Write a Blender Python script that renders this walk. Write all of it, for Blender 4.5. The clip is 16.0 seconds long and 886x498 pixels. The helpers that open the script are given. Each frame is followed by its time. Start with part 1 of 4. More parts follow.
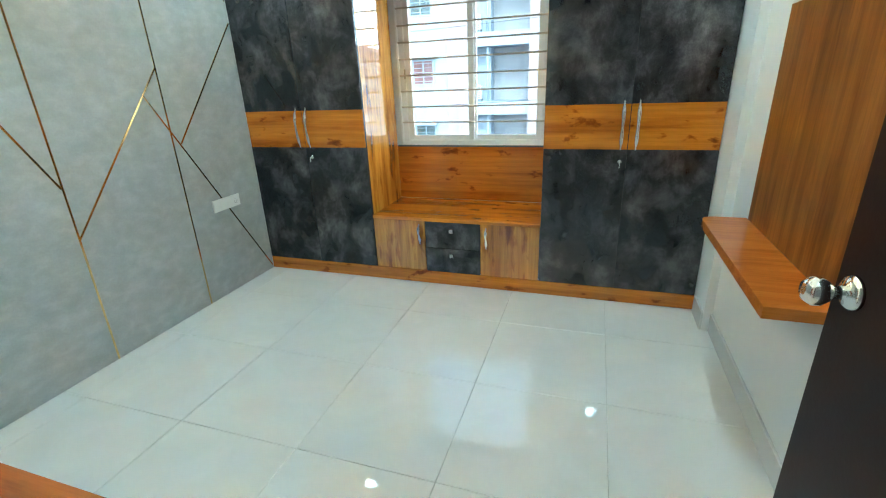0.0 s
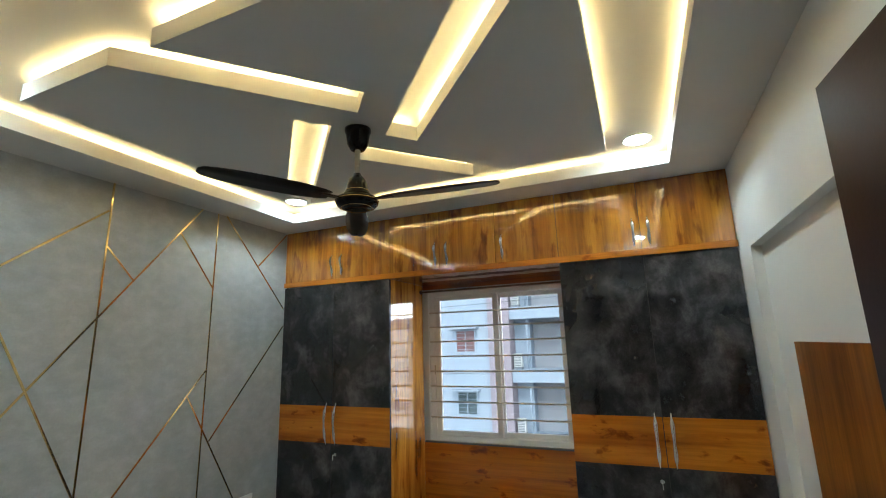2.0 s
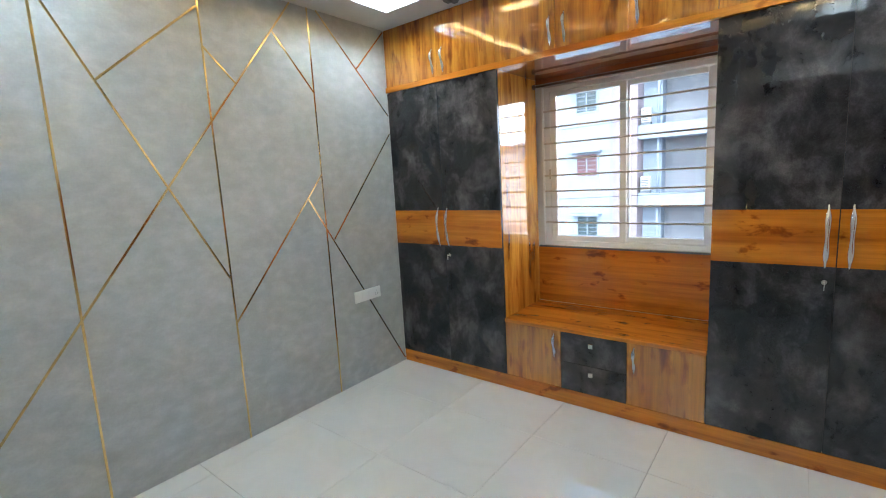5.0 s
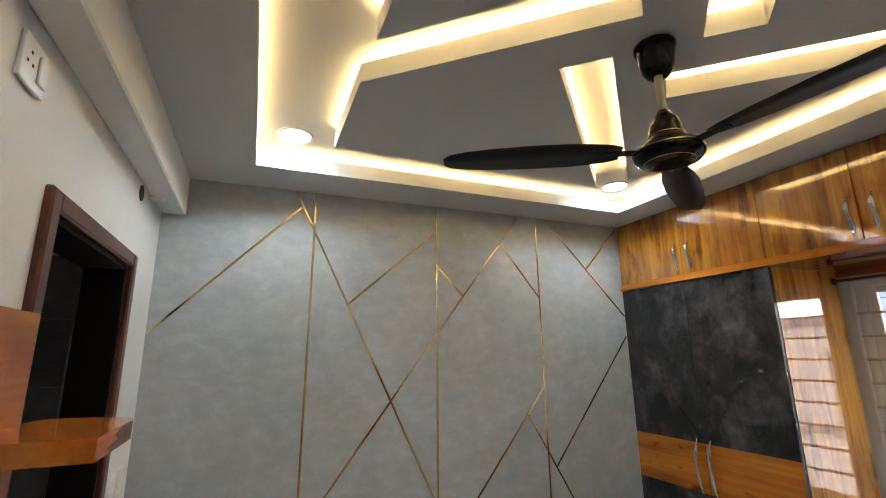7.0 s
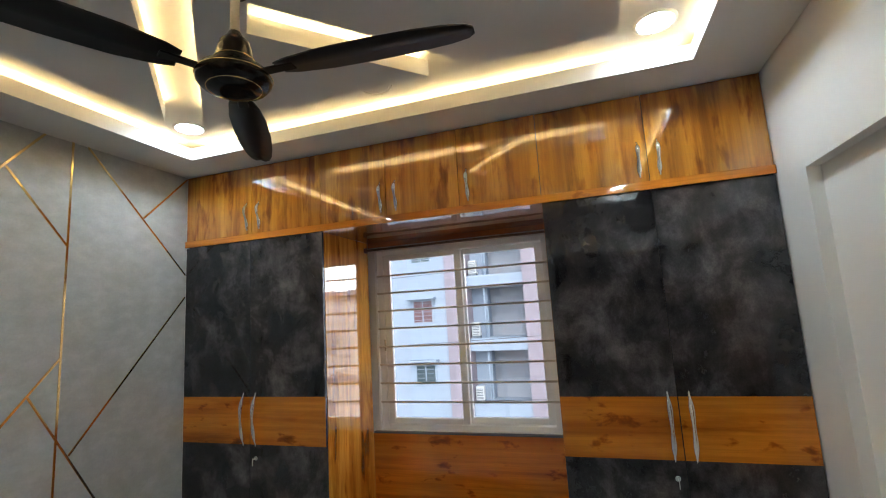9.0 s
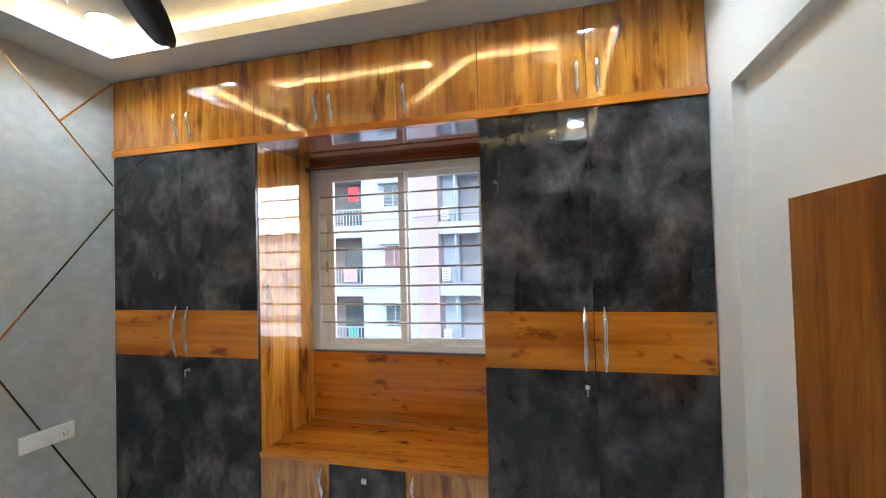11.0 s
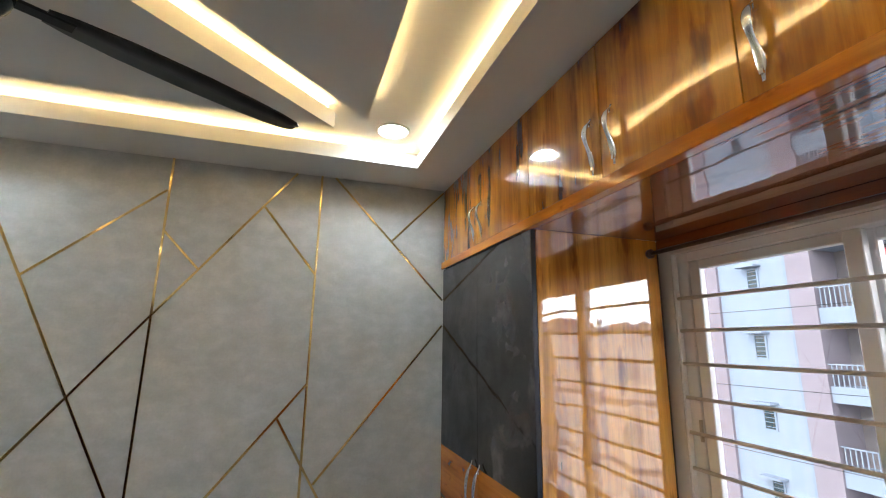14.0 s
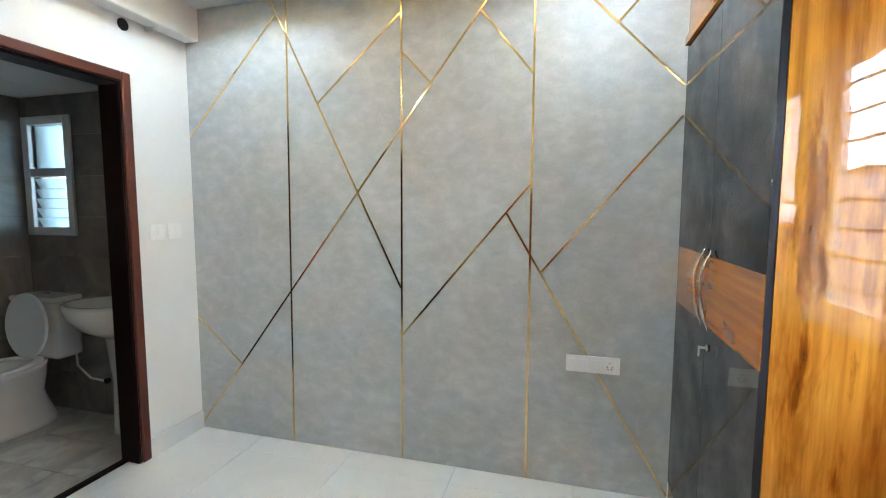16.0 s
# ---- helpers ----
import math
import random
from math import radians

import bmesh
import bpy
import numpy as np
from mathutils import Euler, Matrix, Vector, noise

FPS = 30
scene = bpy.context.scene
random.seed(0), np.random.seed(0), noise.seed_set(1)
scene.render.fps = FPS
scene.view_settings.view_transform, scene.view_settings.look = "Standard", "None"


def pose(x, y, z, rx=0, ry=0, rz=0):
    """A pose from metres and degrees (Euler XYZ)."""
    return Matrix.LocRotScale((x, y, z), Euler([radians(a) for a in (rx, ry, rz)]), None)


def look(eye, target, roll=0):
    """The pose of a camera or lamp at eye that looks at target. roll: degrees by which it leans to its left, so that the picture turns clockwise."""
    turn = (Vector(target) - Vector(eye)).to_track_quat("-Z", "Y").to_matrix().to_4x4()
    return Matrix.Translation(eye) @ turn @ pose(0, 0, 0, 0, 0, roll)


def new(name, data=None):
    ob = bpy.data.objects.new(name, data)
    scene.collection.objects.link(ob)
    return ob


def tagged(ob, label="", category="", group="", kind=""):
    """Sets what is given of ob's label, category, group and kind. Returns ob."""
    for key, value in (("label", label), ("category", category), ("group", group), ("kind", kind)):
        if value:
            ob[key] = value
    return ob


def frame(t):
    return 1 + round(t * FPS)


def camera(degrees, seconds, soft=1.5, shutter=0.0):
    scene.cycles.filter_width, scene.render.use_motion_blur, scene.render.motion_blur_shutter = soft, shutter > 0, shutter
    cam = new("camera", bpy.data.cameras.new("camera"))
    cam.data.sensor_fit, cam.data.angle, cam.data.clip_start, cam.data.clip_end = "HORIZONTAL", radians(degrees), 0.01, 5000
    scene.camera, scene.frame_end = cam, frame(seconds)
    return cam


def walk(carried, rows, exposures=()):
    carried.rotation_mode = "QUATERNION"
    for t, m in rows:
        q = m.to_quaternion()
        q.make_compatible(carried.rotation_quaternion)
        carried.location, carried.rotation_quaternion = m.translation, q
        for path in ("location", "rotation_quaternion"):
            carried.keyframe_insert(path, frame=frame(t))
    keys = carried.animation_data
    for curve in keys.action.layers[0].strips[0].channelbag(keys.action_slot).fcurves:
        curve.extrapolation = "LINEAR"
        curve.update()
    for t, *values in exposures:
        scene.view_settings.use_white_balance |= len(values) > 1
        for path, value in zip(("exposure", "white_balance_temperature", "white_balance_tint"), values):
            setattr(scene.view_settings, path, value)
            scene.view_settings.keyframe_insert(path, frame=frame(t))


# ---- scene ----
cam = camera(88.9, 16.0, soft=1.1)
PATH = [
    (0, (2.435, -2.812, 1.391), (1.831, -1.04, 0.687), -2.4),
    (0.2, (2.447, -2.787, 1.408), (1.805, -0.988, 0.818), -2.4),
    (0.4, (2.464, -2.779, 1.441), (1.788, -0.958, 0.967), -2.5),
    (0.5, (2.466, -2.783, 1.458), (1.781, -0.95, 1.043), -2.6),
    (1, (2.523, -2.745, 1.537), (1.775, -0.895, 1.403), -2.6),
    (1.5, (2.548, -2.75, 1.572), (1.794, -0.904, 1.728), -2.3),
    (2, (2.559, -2.786, 1.637), (1.793, -0.985, 2.047), -1.6),
    (2.5, (2.577, -2.815, 1.667), (1.788, -1.06, 2.214), -1.4),
    (3, (2.575, -2.752, 1.618), (1.775, -0.967, 2.031), -3.0),
    (3.2, (2.554, -2.733, 1.589), (1.758, -0.927, 1.907), -3.7),
    (5.3, (2.44, -2.529, 1.421), (1.102, -1.075, 1.114), -4.1),
    (5.5, (2.34, -2.521, 1.41), (0.912, -1.142, 1.162), -4.4),
    (6, (2.291, -2.393, 1.525), (0.592, -1.342, 1.428), -3.9),
    (6.2, (2.279, -2.359, 1.54), (0.52, -1.408, 1.568), -3.7),
    (6.5, (2.272, -2.288, 1.62), (0.46, -1.459, 1.798), -2.6),
    (7, (2.336, -2.259, 1.71), (0.535, -1.516, 2.161), -0.8),
    (7.5, (2.38, -2.21, 1.735), (0.757, -1.213, 2.346), -0.4),
    (8, (2.336, -2.125, 1.725), (1.108, -0.674, 2.347), -2.3),
    (8.5, (2.301, -2.116, 1.69), (1.51, -0.344, 2.174), -3.9),
    (9, (2.316, -2.12, 1.62), (1.717, -0.232, 1.899), -3.4),
    (9.5, (2.343, -2.18, 1.493), (1.775, -0.265, 1.6), -2.3),
    (9.7, (2.374, -2.238, 1.459), (1.787, -0.326, 1.492), -2.1),
    (12, (2.548, -1.612, 1.47), (2.086, 0.329, 1.6), -0.9),
    (12.5, (2.571, -1.35, 1.63), (1.925, 0.519, 1.927), -1.2),
    (13, (2.507, -1.084, 1.688), (1.471, 0.569, 2.129), -1.7),
    (13.5, (2.426, -0.837, 1.714), (0.889, 0.35, 2.189), 0.2),
    (14, (2.285, -0.746, 1.707), (0.425, -0.141, 2.12), 0.8),
    (14.5, (2.097, -0.669, 1.672), (0.119, -0.719, 1.966), 1.5),
    (15, (2.063, -0.617, 1.588), (0.108, -1.014, 1.73), 1.7),
    (15.5, (2.112, -0.537, 1.439), (0.181, -1.059, 1.417), 0.9),
    (16, (2.259, -0.479, 1.388), (0.341, -1.016, 1.211), 0.1),
]
walk(cam, [(t, look(eye, target, roll)) for t, eye, target, roll in PATH],
     [(0.0, 1.68, 5350, -13), (0.5, 1.6, 5200, -24), (1.0, 1.05, 5250, -21), (1.5, 0.88, 5450, -13), (2.0, 0.54, 5900, -1), (2.5, 0.40, 6100, 4), (3.2, 0.46, 6150, 7), (5.3, 1.46, 5680, 4), (6.2, 1.32, 5800, 5),
      (7.0, 0.68, 6250, 9), (8.0, 0.43, 6400, 12), (9.0, 0.60, 6100, 8), (9.7, 0.92, 6000, 8), (12.0, 1.3, 5850, 8), (12.5, 0.95, 5850, 7), (13.0, 0.96, 5930, 8), (14.0, 0.80, 6250, 9), (15.0, 1.12, 6000, 7), (16.0, 1.7, 5850, 6)])


# ---- world, sun, exposure ----
world = bpy.data.worlds.new("sky_world")
scene.world = world
world.use_nodes = True
wn = world.node_tree
wn.nodes.clear()
sky = wn.nodes.new("ShaderNodeTexSky")
sky.sky_type = "NISHITA"
sky.sun_disc = False
sky.sun_elevation = radians(48)
sky.sun_rotation = radians(160)
sky.air_density, sky.dust_density = 1.2, 3.0
sky_bg = wn.nodes.new("ShaderNodeBackground")
sky_bg.inputs["Strength"].default_value = 0.15
sky_out = wn.nodes.new("ShaderNodeOutputWorld")
wn.links.new(sky.outputs[0], sky_bg.inputs[0])
wn.links.new(sky_bg.outputs[0], sky_out.inputs[0])

sun = new("sun", bpy.data.lights.new("sun", "SUN"))
sun.data.energy, sun.data.angle, sun.data.color = 1.5, radians(10), (1.0, 0.98, 0.95)
sun.matrix_basis = look((4, -12, 18), (0, 8, 0))

LED = 27.0     # strength of the warm cove strips
SPOT = 92.0    # strength of the cool downlights
HAZE = 3.2     # brightness of the overcast horizon

# ---- materials ----
def material(name):
    m = bpy.data.materials.new(name)
    m.use_nodes = True
    nt = m.node_tree
    nt.nodes.clear()
    out = nt.nodes.new("ShaderNodeOutputMaterial")
    b = nt.nodes.new("ShaderNodeBsdfPrincipled")
    nt.links.new(b.outputs[0], out.inputs[0])
    return m, nt, b


def ramp(nt, src, stops):
    r = nt.nodes.new("ShaderNodeValToRGB")
    while len(r.color_ramp.elements) < len(stops):
        r.color_ramp.elements.new(0.5)
    for e, (p, c) in zip(r.color_ramp.elements, stops):
        e.position, e.color = p, (*c, 1)
    nt.links.new(src, r.inputs[0])
    return r.outputs[0]


def coords(nt, scale, shift=False, turn=(0, 0, 0)):
    tc = nt.nodes.new("ShaderNodeTexCoord")
    mp = nt.nodes.new("ShaderNodeMapping")
    mp.inputs["Scale"].default_value = scale
    mp.inputs["Rotation"].default_value = turn
    src = tc.outputs["Object"]
    if shift:
        info = nt.nodes.new("ShaderNodeObjectInfo")
        mul = nt.nodes.new("ShaderNodeVectorMath")
        mul.operation = "SCALE"
        comb = nt.nodes.new("ShaderNodeCombineXYZ")
        for k in range(3):
            nt.links.new(info.outputs["Random"], comb.inputs[k])
        nt.links.new(comb.outputs[0], mul.inputs[0])
        mul.inputs["Scale"].default_value = 17.0
        add = nt.nodes.new("ShaderNodeVectorMath")
        nt.links.new(src, add.inputs[0])
        nt.links.new(mul.outputs[0], add.inputs[1])
        src = add.outputs[0]
    nt.links.new(src, mp.inputs[0])
    return mp.outputs[0]


def noise_tex(nt, vec, scale, detail=4, rough=0.55, warp=0.0):
    n = nt.nodes.new("ShaderNodeTexNoise")
    n.inputs["Scale"].default_value = scale
    n.inputs["Detail"].default_value = detail
    n.inputs["Roughness"].default_value = rough
    n.inputs["Distortion"].default_value = warp
    nt.links.new(vec, n.inputs["Vector"])
    return n.outputs["Fac"]


def mixed(nt, fac, a, b, mode="MIX"):
    m = nt.nodes.new("ShaderNodeMix")
    m.data_type, m.blend_type = "RGBA", mode
    for sock, v in ((m.inputs[0], fac), (m.inputs[6], a), (m.inputs[7], b)):
        if hasattr(v, "is_linked"):
            nt.links.new(v, sock)
        elif isinstance(v, (int, float)):
            sock.default_value = v
        else:
            sock.default_value = (*v, 1)
    return m.outputs[2]


def bumped(nt, b, height, strength, distance, under=None):
    n = nt.nodes.new("ShaderNodeBump")
    n.inputs["Strength"].default_value = strength
    n.inputs["Distance"].default_value = distance
    nt.links.new(height, n.inputs["Height"])
    if under:
        nt.links.new(under, n.inputs["Normal"])
    nt.links.new(n.outputs[0], b.inputs["Normal"])
    return n.outputs[0]


def plain(name, color, rough=0.5, metal=0.0, grain=0.0, scale=60.0, vary=0.12, coat=0.0):
    """Paint, plastic or metal with slight tone variation at two scales."""
    m, nt, b = material(name)
    v = coords(nt, (1, 1, 1))
    big = noise_tex(nt, v, 2.3, 3)
    dark = tuple(c * (1 - vary) for c in color)
    lite = tuple(min(1, c * (1 + vary * 0.5)) for c in color)
    base = ramp(nt, big, ((0.3, dark), (0.7, lite)))
    nt.links.new(base, b.inputs["Base Color"])
    b.inputs["Roughness"].default_value = rough
    b.inputs["Metallic"].default_value = metal
    b.inputs["Coat Weight"].default_value = coat
    b.inputs["Coat Roughness"].default_value = 0.05
    if grain:
        bumped(nt, b, noise_tex(nt, v, scale, 3), grain, 0.002)
    return m


def wood(name, along, dark, mid, lite, rough=0.12, coat=1.0, wave=0.06, gloss=1.95, knotty=0.85):
    """High-gloss rustic wood-print laminate; along is the axis of the grain (0, 1 or 2)."""
    m, nt, b = material(name)

    def stretched(across, length, scale, detail, rgh, warp):
        s = [across] * 3
        s[along] = length
        return noise_tex(nt, coords(nt, s, shift=True), scale, detail, rgh, warp)

    bands = stretched(5.5, 0.45, 1.0, 4, 0.55, 0.5)
    grain = stretched(42.0, 1.1, 1.7, 6, 0.7, 0.2)
    streak = stretched(15.0, 0.6, 1.0, 4, 0.55, 0.2)
    knots = stretched(14.0, 7.5 if along == 0 else 3.4, 1.0, 4, 0.55, 0.2)
    c = ramp(nt, bands, ((0.30, mid), (0.5, lite), (0.7, mid)))
    g = ramp(nt, grain, ((0.32, (0.60, 0.52, 0.44)), (0.56, (1, 1, 1))))
    c = mixed(nt, 0.5 if along == 0 else 0.62, c, g, "MULTIPLY")
    d = tuple(min(1, x / max(y, 1e-4)) for x, y in zip(dark, mid))
    k1 = ramp(nt, streak, ((0.50, (1, 1, 1)), (0.66, d)))
    c = mixed(nt, 0.5 if along == 0 else 0.52, c, k1, "MULTIPLY")
    haze = stretched(8.0, 1.3, 1.0, 5, 0.66, 0.4)
    c = mixed(nt, 0.42 if along == 0 else 0.72, c, ramp(nt, haze, ((0.36, (0.45, 0.29, 0.18)), (0.47, (0.90, 0.85, 0.79)), (0.62, (1.1, 1.13, 1.12)))), "MULTIPLY")
    k2 = ramp(nt, knots, ((0.60 if along == 0 else 0.55, (1, 1, 1)), (0.66 if along == 0 else 0.63, (0.50, 0.35, 0.23)), (0.76, (0.12, 0.055, 0.025))))
    c = mixed(nt, knotty, c, k2, "MULTIPLY")
    nt.links.new(c, b.inputs["Base Color"])
    b.inputs["Roughness"].default_value = rough
    b.inputs["Coat Weight"].default_value = coat
    b.inputs["Coat Roughness"].default_value = 0.025
    b.inputs["Specular IOR Level"].default_value = 0.1
    b.inputs["Coat IOR"].default_value = gloss
    b.inputs["IOR"].default_value = 1.5
    low = noise_tex(nt, coords(nt, (1, 1, 1)), 6.5, 2, 0.4)
    n1 = bumped(nt, b, low, wave, 0.02)
    nt.links.new(n1, b.inputs["Coat Normal"])
    return m


WOOD_D, WOOD_M, WOOD_L = (0.13, 0.033, 0.004), (0.43, 0.150, 0.011), (0.60, 0.255, 0.025)
wood_v = wood("laminate_wood_upright", 2, WOOD_D, WOOD_M, WOOD_L)
# lit copy of the same wood: window light on the alcove sides is in its colour
wood_side_lit = wood("laminate_wood_alcove_lit", 2, (0.36, 0.10, 0.012), (0.74, 0.290, 0.030), (0.86, 0.42, 0.058), gloss=2.7)
wood_h = wood("laminate_wood_level", 0, (0.20, 0.058, 0.006), (0.46, 0.138, 0.010), (0.62, 0.220, 0.020), gloss=1.5)
# darker copy of the wood print, with the underside's shade in its colour
wood_soffit_dim = wood("laminate_wood_soffit_dim", 0, (0.11, 0.028, 0.008), (0.28, 0.076, 0.020), (0.36, 0.115, 0.030))
wood_shelf = wood("laminate_wood_shelf", 0, (0.36, 0.095, 0.012), (0.44, 0.122, 0.016), (0.52, 0.165, 0.024), 0.25, 0.5, 0.02, 1.6, 0.15)
wood_panel = wood("laminate_wood_panel", 2, (0.10, 0.03, 0.006), (0.25, 0.085, 0.015), (0.34, 0.13, 0.026), 0.3, 0.25, knotty=0.3)


def slate(name):
    """Charcoal glossy laminate with cloudy stone print."""
    m, nt, b = material(name)
    v = coords(nt, (1, 1, 0.8), shift=True)
    cloud = noise_tex(nt, v, 6.0, 7, 0.62, 0.25)
    patch = noise_tex(nt, v, 2.0, 3, 0.5, 0.3)
    c = ramp(nt, cloud, ((0.33, (0.010, 0.0089, 0.0093)), (0.5, (0.036, 0.0322, 0.0328)), (0.68, (0.112, 0.102, 0.102))))
    p = ramp(nt, patch, ((0.35, (0.6, 0.6, 0.62)), (0.65, (1.2, 1.17, 1.15))))
    c = mixed(nt, 1.0, c, p, "MULTIPLY")
    scuff = noise_tex(nt, coords(nt, (26, 26, 3.5), shift=True), 1.0, 5, 0.7, 0.3)
    c = mixed(nt, 0.25, c, ramp(nt, scuff, ((0.36, (0.62, 0.60, 0.62)), (0.66, (1.35, 1.33, 1.33)))), "MULTIPLY")
    speck = noise_tex(nt, v, 190.0, 2)
    c = mixed(nt, 0.35, c, ramp(nt, speck, ((0.35, (0.6, 0.6, 0.6)), (0.65, (1.3, 1.3, 1.3)))), "MULTIPLY")
    nt.links.new(c, b.inputs["Base Color"])
    b.inputs["Roughness"].default_value = 0.5
    b.inputs["Specular IOR Level"].default_value = 0.0
    film = ramp(nt, cloud, ((0.34, (0.66, 0.66, 0.66)), (0.50, (0.84, 0.84, 0.84)), (0.66, (1.0, 1.0, 1.0))))
    nt.links.new(film, b.inputs["Coat Weight"])
    b.inputs["Coat Roughness"].default_value = 0.035
    b.inputs["Coat IOR"].default_value = 1.72
    low = noise_tex(nt, coords(nt, (1, 1, 1)), 5.0, 2, 0.4)
    n0 = bumped(nt, b, low, 0.05, 0.02)
    n1 = bumped(nt, b, noise_tex(nt, coords(nt, (1, 1, 1)), 70.0, 3, 0.6), 0.035, 0.002, n0)
    nt.links.new(n1, b.inputs["Coat Normal"])
    return m


slate_mat = slate("laminate_slate")


def concrete_finish(name):
    m, nt, b = material(name)
    v = coords(nt, (1, 1, 1))
    sweep = noise_tex(nt, coords(nt, (1, 1.0, 1.5)), 6.5, 6, 0.62, 0.2)
    big = noise_tex(nt, v, 1.1, 3)
    c = ramp(nt, sweep, ((0.3, (0.415, 0.428, 0.424)), (0.5, (0.438, 0.451, 0.447)), (0.72, (0.47, 0.483, 0.478))))
    c = mixed(nt, 0.5, c, ramp(nt, big, ((0.3, (0.88, 0.89, 0.9)), (0.7, (1.05, 1.04, 1.02)))), "MULTIPLY")
    smudge = noise_tex(nt, coords(nt, (1, 0.85, 1.25)), 15.0, 4, 0.55, 0.3)
    c = mixed(nt, 0.85, c, ramp(nt, smudge, ((0.34, (0.93, 0.925, 0.92)), (0.5, (1.0, 1.0, 1.0)), (0.68, (1.12, 1.12, 1.115)))), "MULTIPLY")
    dirt = noise_tex(nt, coords(nt, (1, 0.8, 1.2)), 2.6, 4, 0.6, 0.4)
    c = mixed(nt, 0.7, c, ramp(nt, dirt, ((0.36, (0.92, 0.90, 0.875)), (0.62, (1.04, 1.05, 1.065)))), "MULTIPLY")
    fine = noise_tex(nt, v, 95.0, 3)
    c = mixed(nt, 0.22, c, ramp(nt, fine, ((0.3, (0.8, 0.8, 0.8)), (0.7, (1.15, 1.15, 1.15)))), "MULTIPLY")
    nt.links.new(c, b.inputs["Base Color"])
    b.inputs["Roughness"].default_value = 0.55
    bumped(nt, b, noise_tex(nt, v, 45.0, 4), 0.12, 0.002)
    return m


concrete = concrete_finish("grey_concrete_finish")


def floor_tile(name, a, c_, rough):
    m, nt, b = material(name)
    v = coords(nt, (1, 1, 1), shift=True)
    cl = noise_tex(nt, v, 2.6, 5, 0.6, 1.5)
    nt.links.new(ramp(nt, cl, ((0.35, a), (0.65, c_))), b.inputs["Base Color"])
    b.inputs["Roughness"].default_value = rough
    b.inputs["IOR"].default_value = 2.15
    bumped(nt, b, noise_tex(nt, v, 4.0, 2), 0.002, 0.01)
    return m


tile_white = floor_tile("vitrified_tile_white", (0.72, 0.715, 0.69), (0.76, 0.755, 0.735), 0.012)
tile_bath = floor_tile("bath_wall_tile", (0.125, 0.102, 0.083), (0.30, 0.252, 0.208), 0.35)
tile_bath_floor = floor_tile("bath_floor_tile", (0.30, 0.275, 0.24), (0.60, 0.56, 0.50), 0.3)
grout = plain("grout", (0.60, 0.59, 0.565), 0.8)
grout_dark = plain("grout_dark", (0.2, 0.18, 0.16), 0.9)
white_wall = plain("white_wall_paint", (0.77, 0.76, 0.735), 0.6, grain=0.08, scale=70, vary=0.03)
# white ceiling greyed in its colour, as its underside gets only bounced light
ceil_paint_greyed = plain("ceiling_paint_greyed", (0.62, 0.615, 0.60), 0.7, grain=0.05, scale=80, vary=0.03)
white_pvc = plain("white_upvc", (0.92, 0.93, 0.94), 0.3, vary=0.04)
white_plastic = plain("white_plastic", (0.82, 0.82, 0.80), 0.3, vary=0.03)
ceramic = plain("white_ceramic", (0.72, 0.70, 0.66), 0.12, vary=0.04)
brass = plain("brass_strip", (0.85, 0.62, 0.27), 0.11, 1.0, vary=0.25)
chrome = plain("chrome", (0.78, 0.77, 0.74), 0.16, 1.0, vary=0.06)
steel = plain("brushed_steel", (0.6, 0.57, 0.52), 0.3, 1.0, vary=0.08)
bar_steel = plain("grille_paint", (0.68, 0.63, 0.58), 0.4, vary=0.08)
door_brown = plain("dark_brown_door", (0.030, 0.011, 0.008), 0.42, grain=0.1, scale=90, vary=0.35)
door_brown.node_tree.nodes["Principled BSDF"].inputs["Specular IOR Level"].default_value = 0.14
frame_brown = plain("red_brown_door_frame", (0.10, 0.026, 0.014), 0.35, grain=0.1, scale=60, vary=0.25)
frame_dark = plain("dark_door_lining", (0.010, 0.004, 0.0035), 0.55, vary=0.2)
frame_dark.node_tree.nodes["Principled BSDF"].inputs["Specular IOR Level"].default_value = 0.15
fan_brown = plain("fan_brown_enamel", (0.006, 0.004, 0.0035), 0.16, vary=0.2)
fan_brown.node_tree.nodes["Principled BSDF"].inputs["Specular IOR Level"].default_value = 0.22
blade_brown = plain("fan_blade_brown", (0.008, 0.005, 0.0045), 0.38, vary=0.2)
blade_brown.node_tree.nodes["Principled BSDF"].inputs["Specular IOR Level"].default_value = 0.25
fan_rod = plain("fan_rod_ivory", (0.45, 0.40, 0.33), 0.35, vary=0.05)
black = plain("black_hole", (0.008, 0.008, 0.008), 0.8, vary=0.1)
granite = plain("grey_granite_sill", (0.09, 0.11, 0.13), 0.25, grain=0.05, vary=0.3)
edge_blue = plain("slate_edge_band", (0.028, 0.036, 0.048), 0.25, vary=0.1)
rod_brown = plain("brown_curtain_rod", (0.10, 0.04, 0.02), 0.35, vary=0.15)
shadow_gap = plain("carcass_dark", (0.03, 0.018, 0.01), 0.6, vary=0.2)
# facade paints dimmed, the white one blued, to offset the strong daylight outside
fac_white_dimmed = plain("facade_white_dimmed", (0.23, 0.285, 0.36), 0.8, vary=0.05)
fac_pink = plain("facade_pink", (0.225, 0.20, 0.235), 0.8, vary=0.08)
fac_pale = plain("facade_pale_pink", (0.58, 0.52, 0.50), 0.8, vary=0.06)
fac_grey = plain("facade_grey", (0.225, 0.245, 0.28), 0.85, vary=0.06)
fac_glass = plain("facade_glass", (0.045, 0.07, 0.08), 0.15, vary=0.3)
fac_glass.node_tree.nodes["Principled BSDF"].inputs["Specular IOR Level"].default_value = 0.25
# balcony back wall, painted dark for the shade inside the recess
fac_inner_shade = plain("facade_balcony_shade", (0.15, 0.135, 0.14), 0.85, vary=0.1)
fac_red = plain("facade_red_curtain", (0.12, 0.05, 0.055), 0.6, vary=0.25)
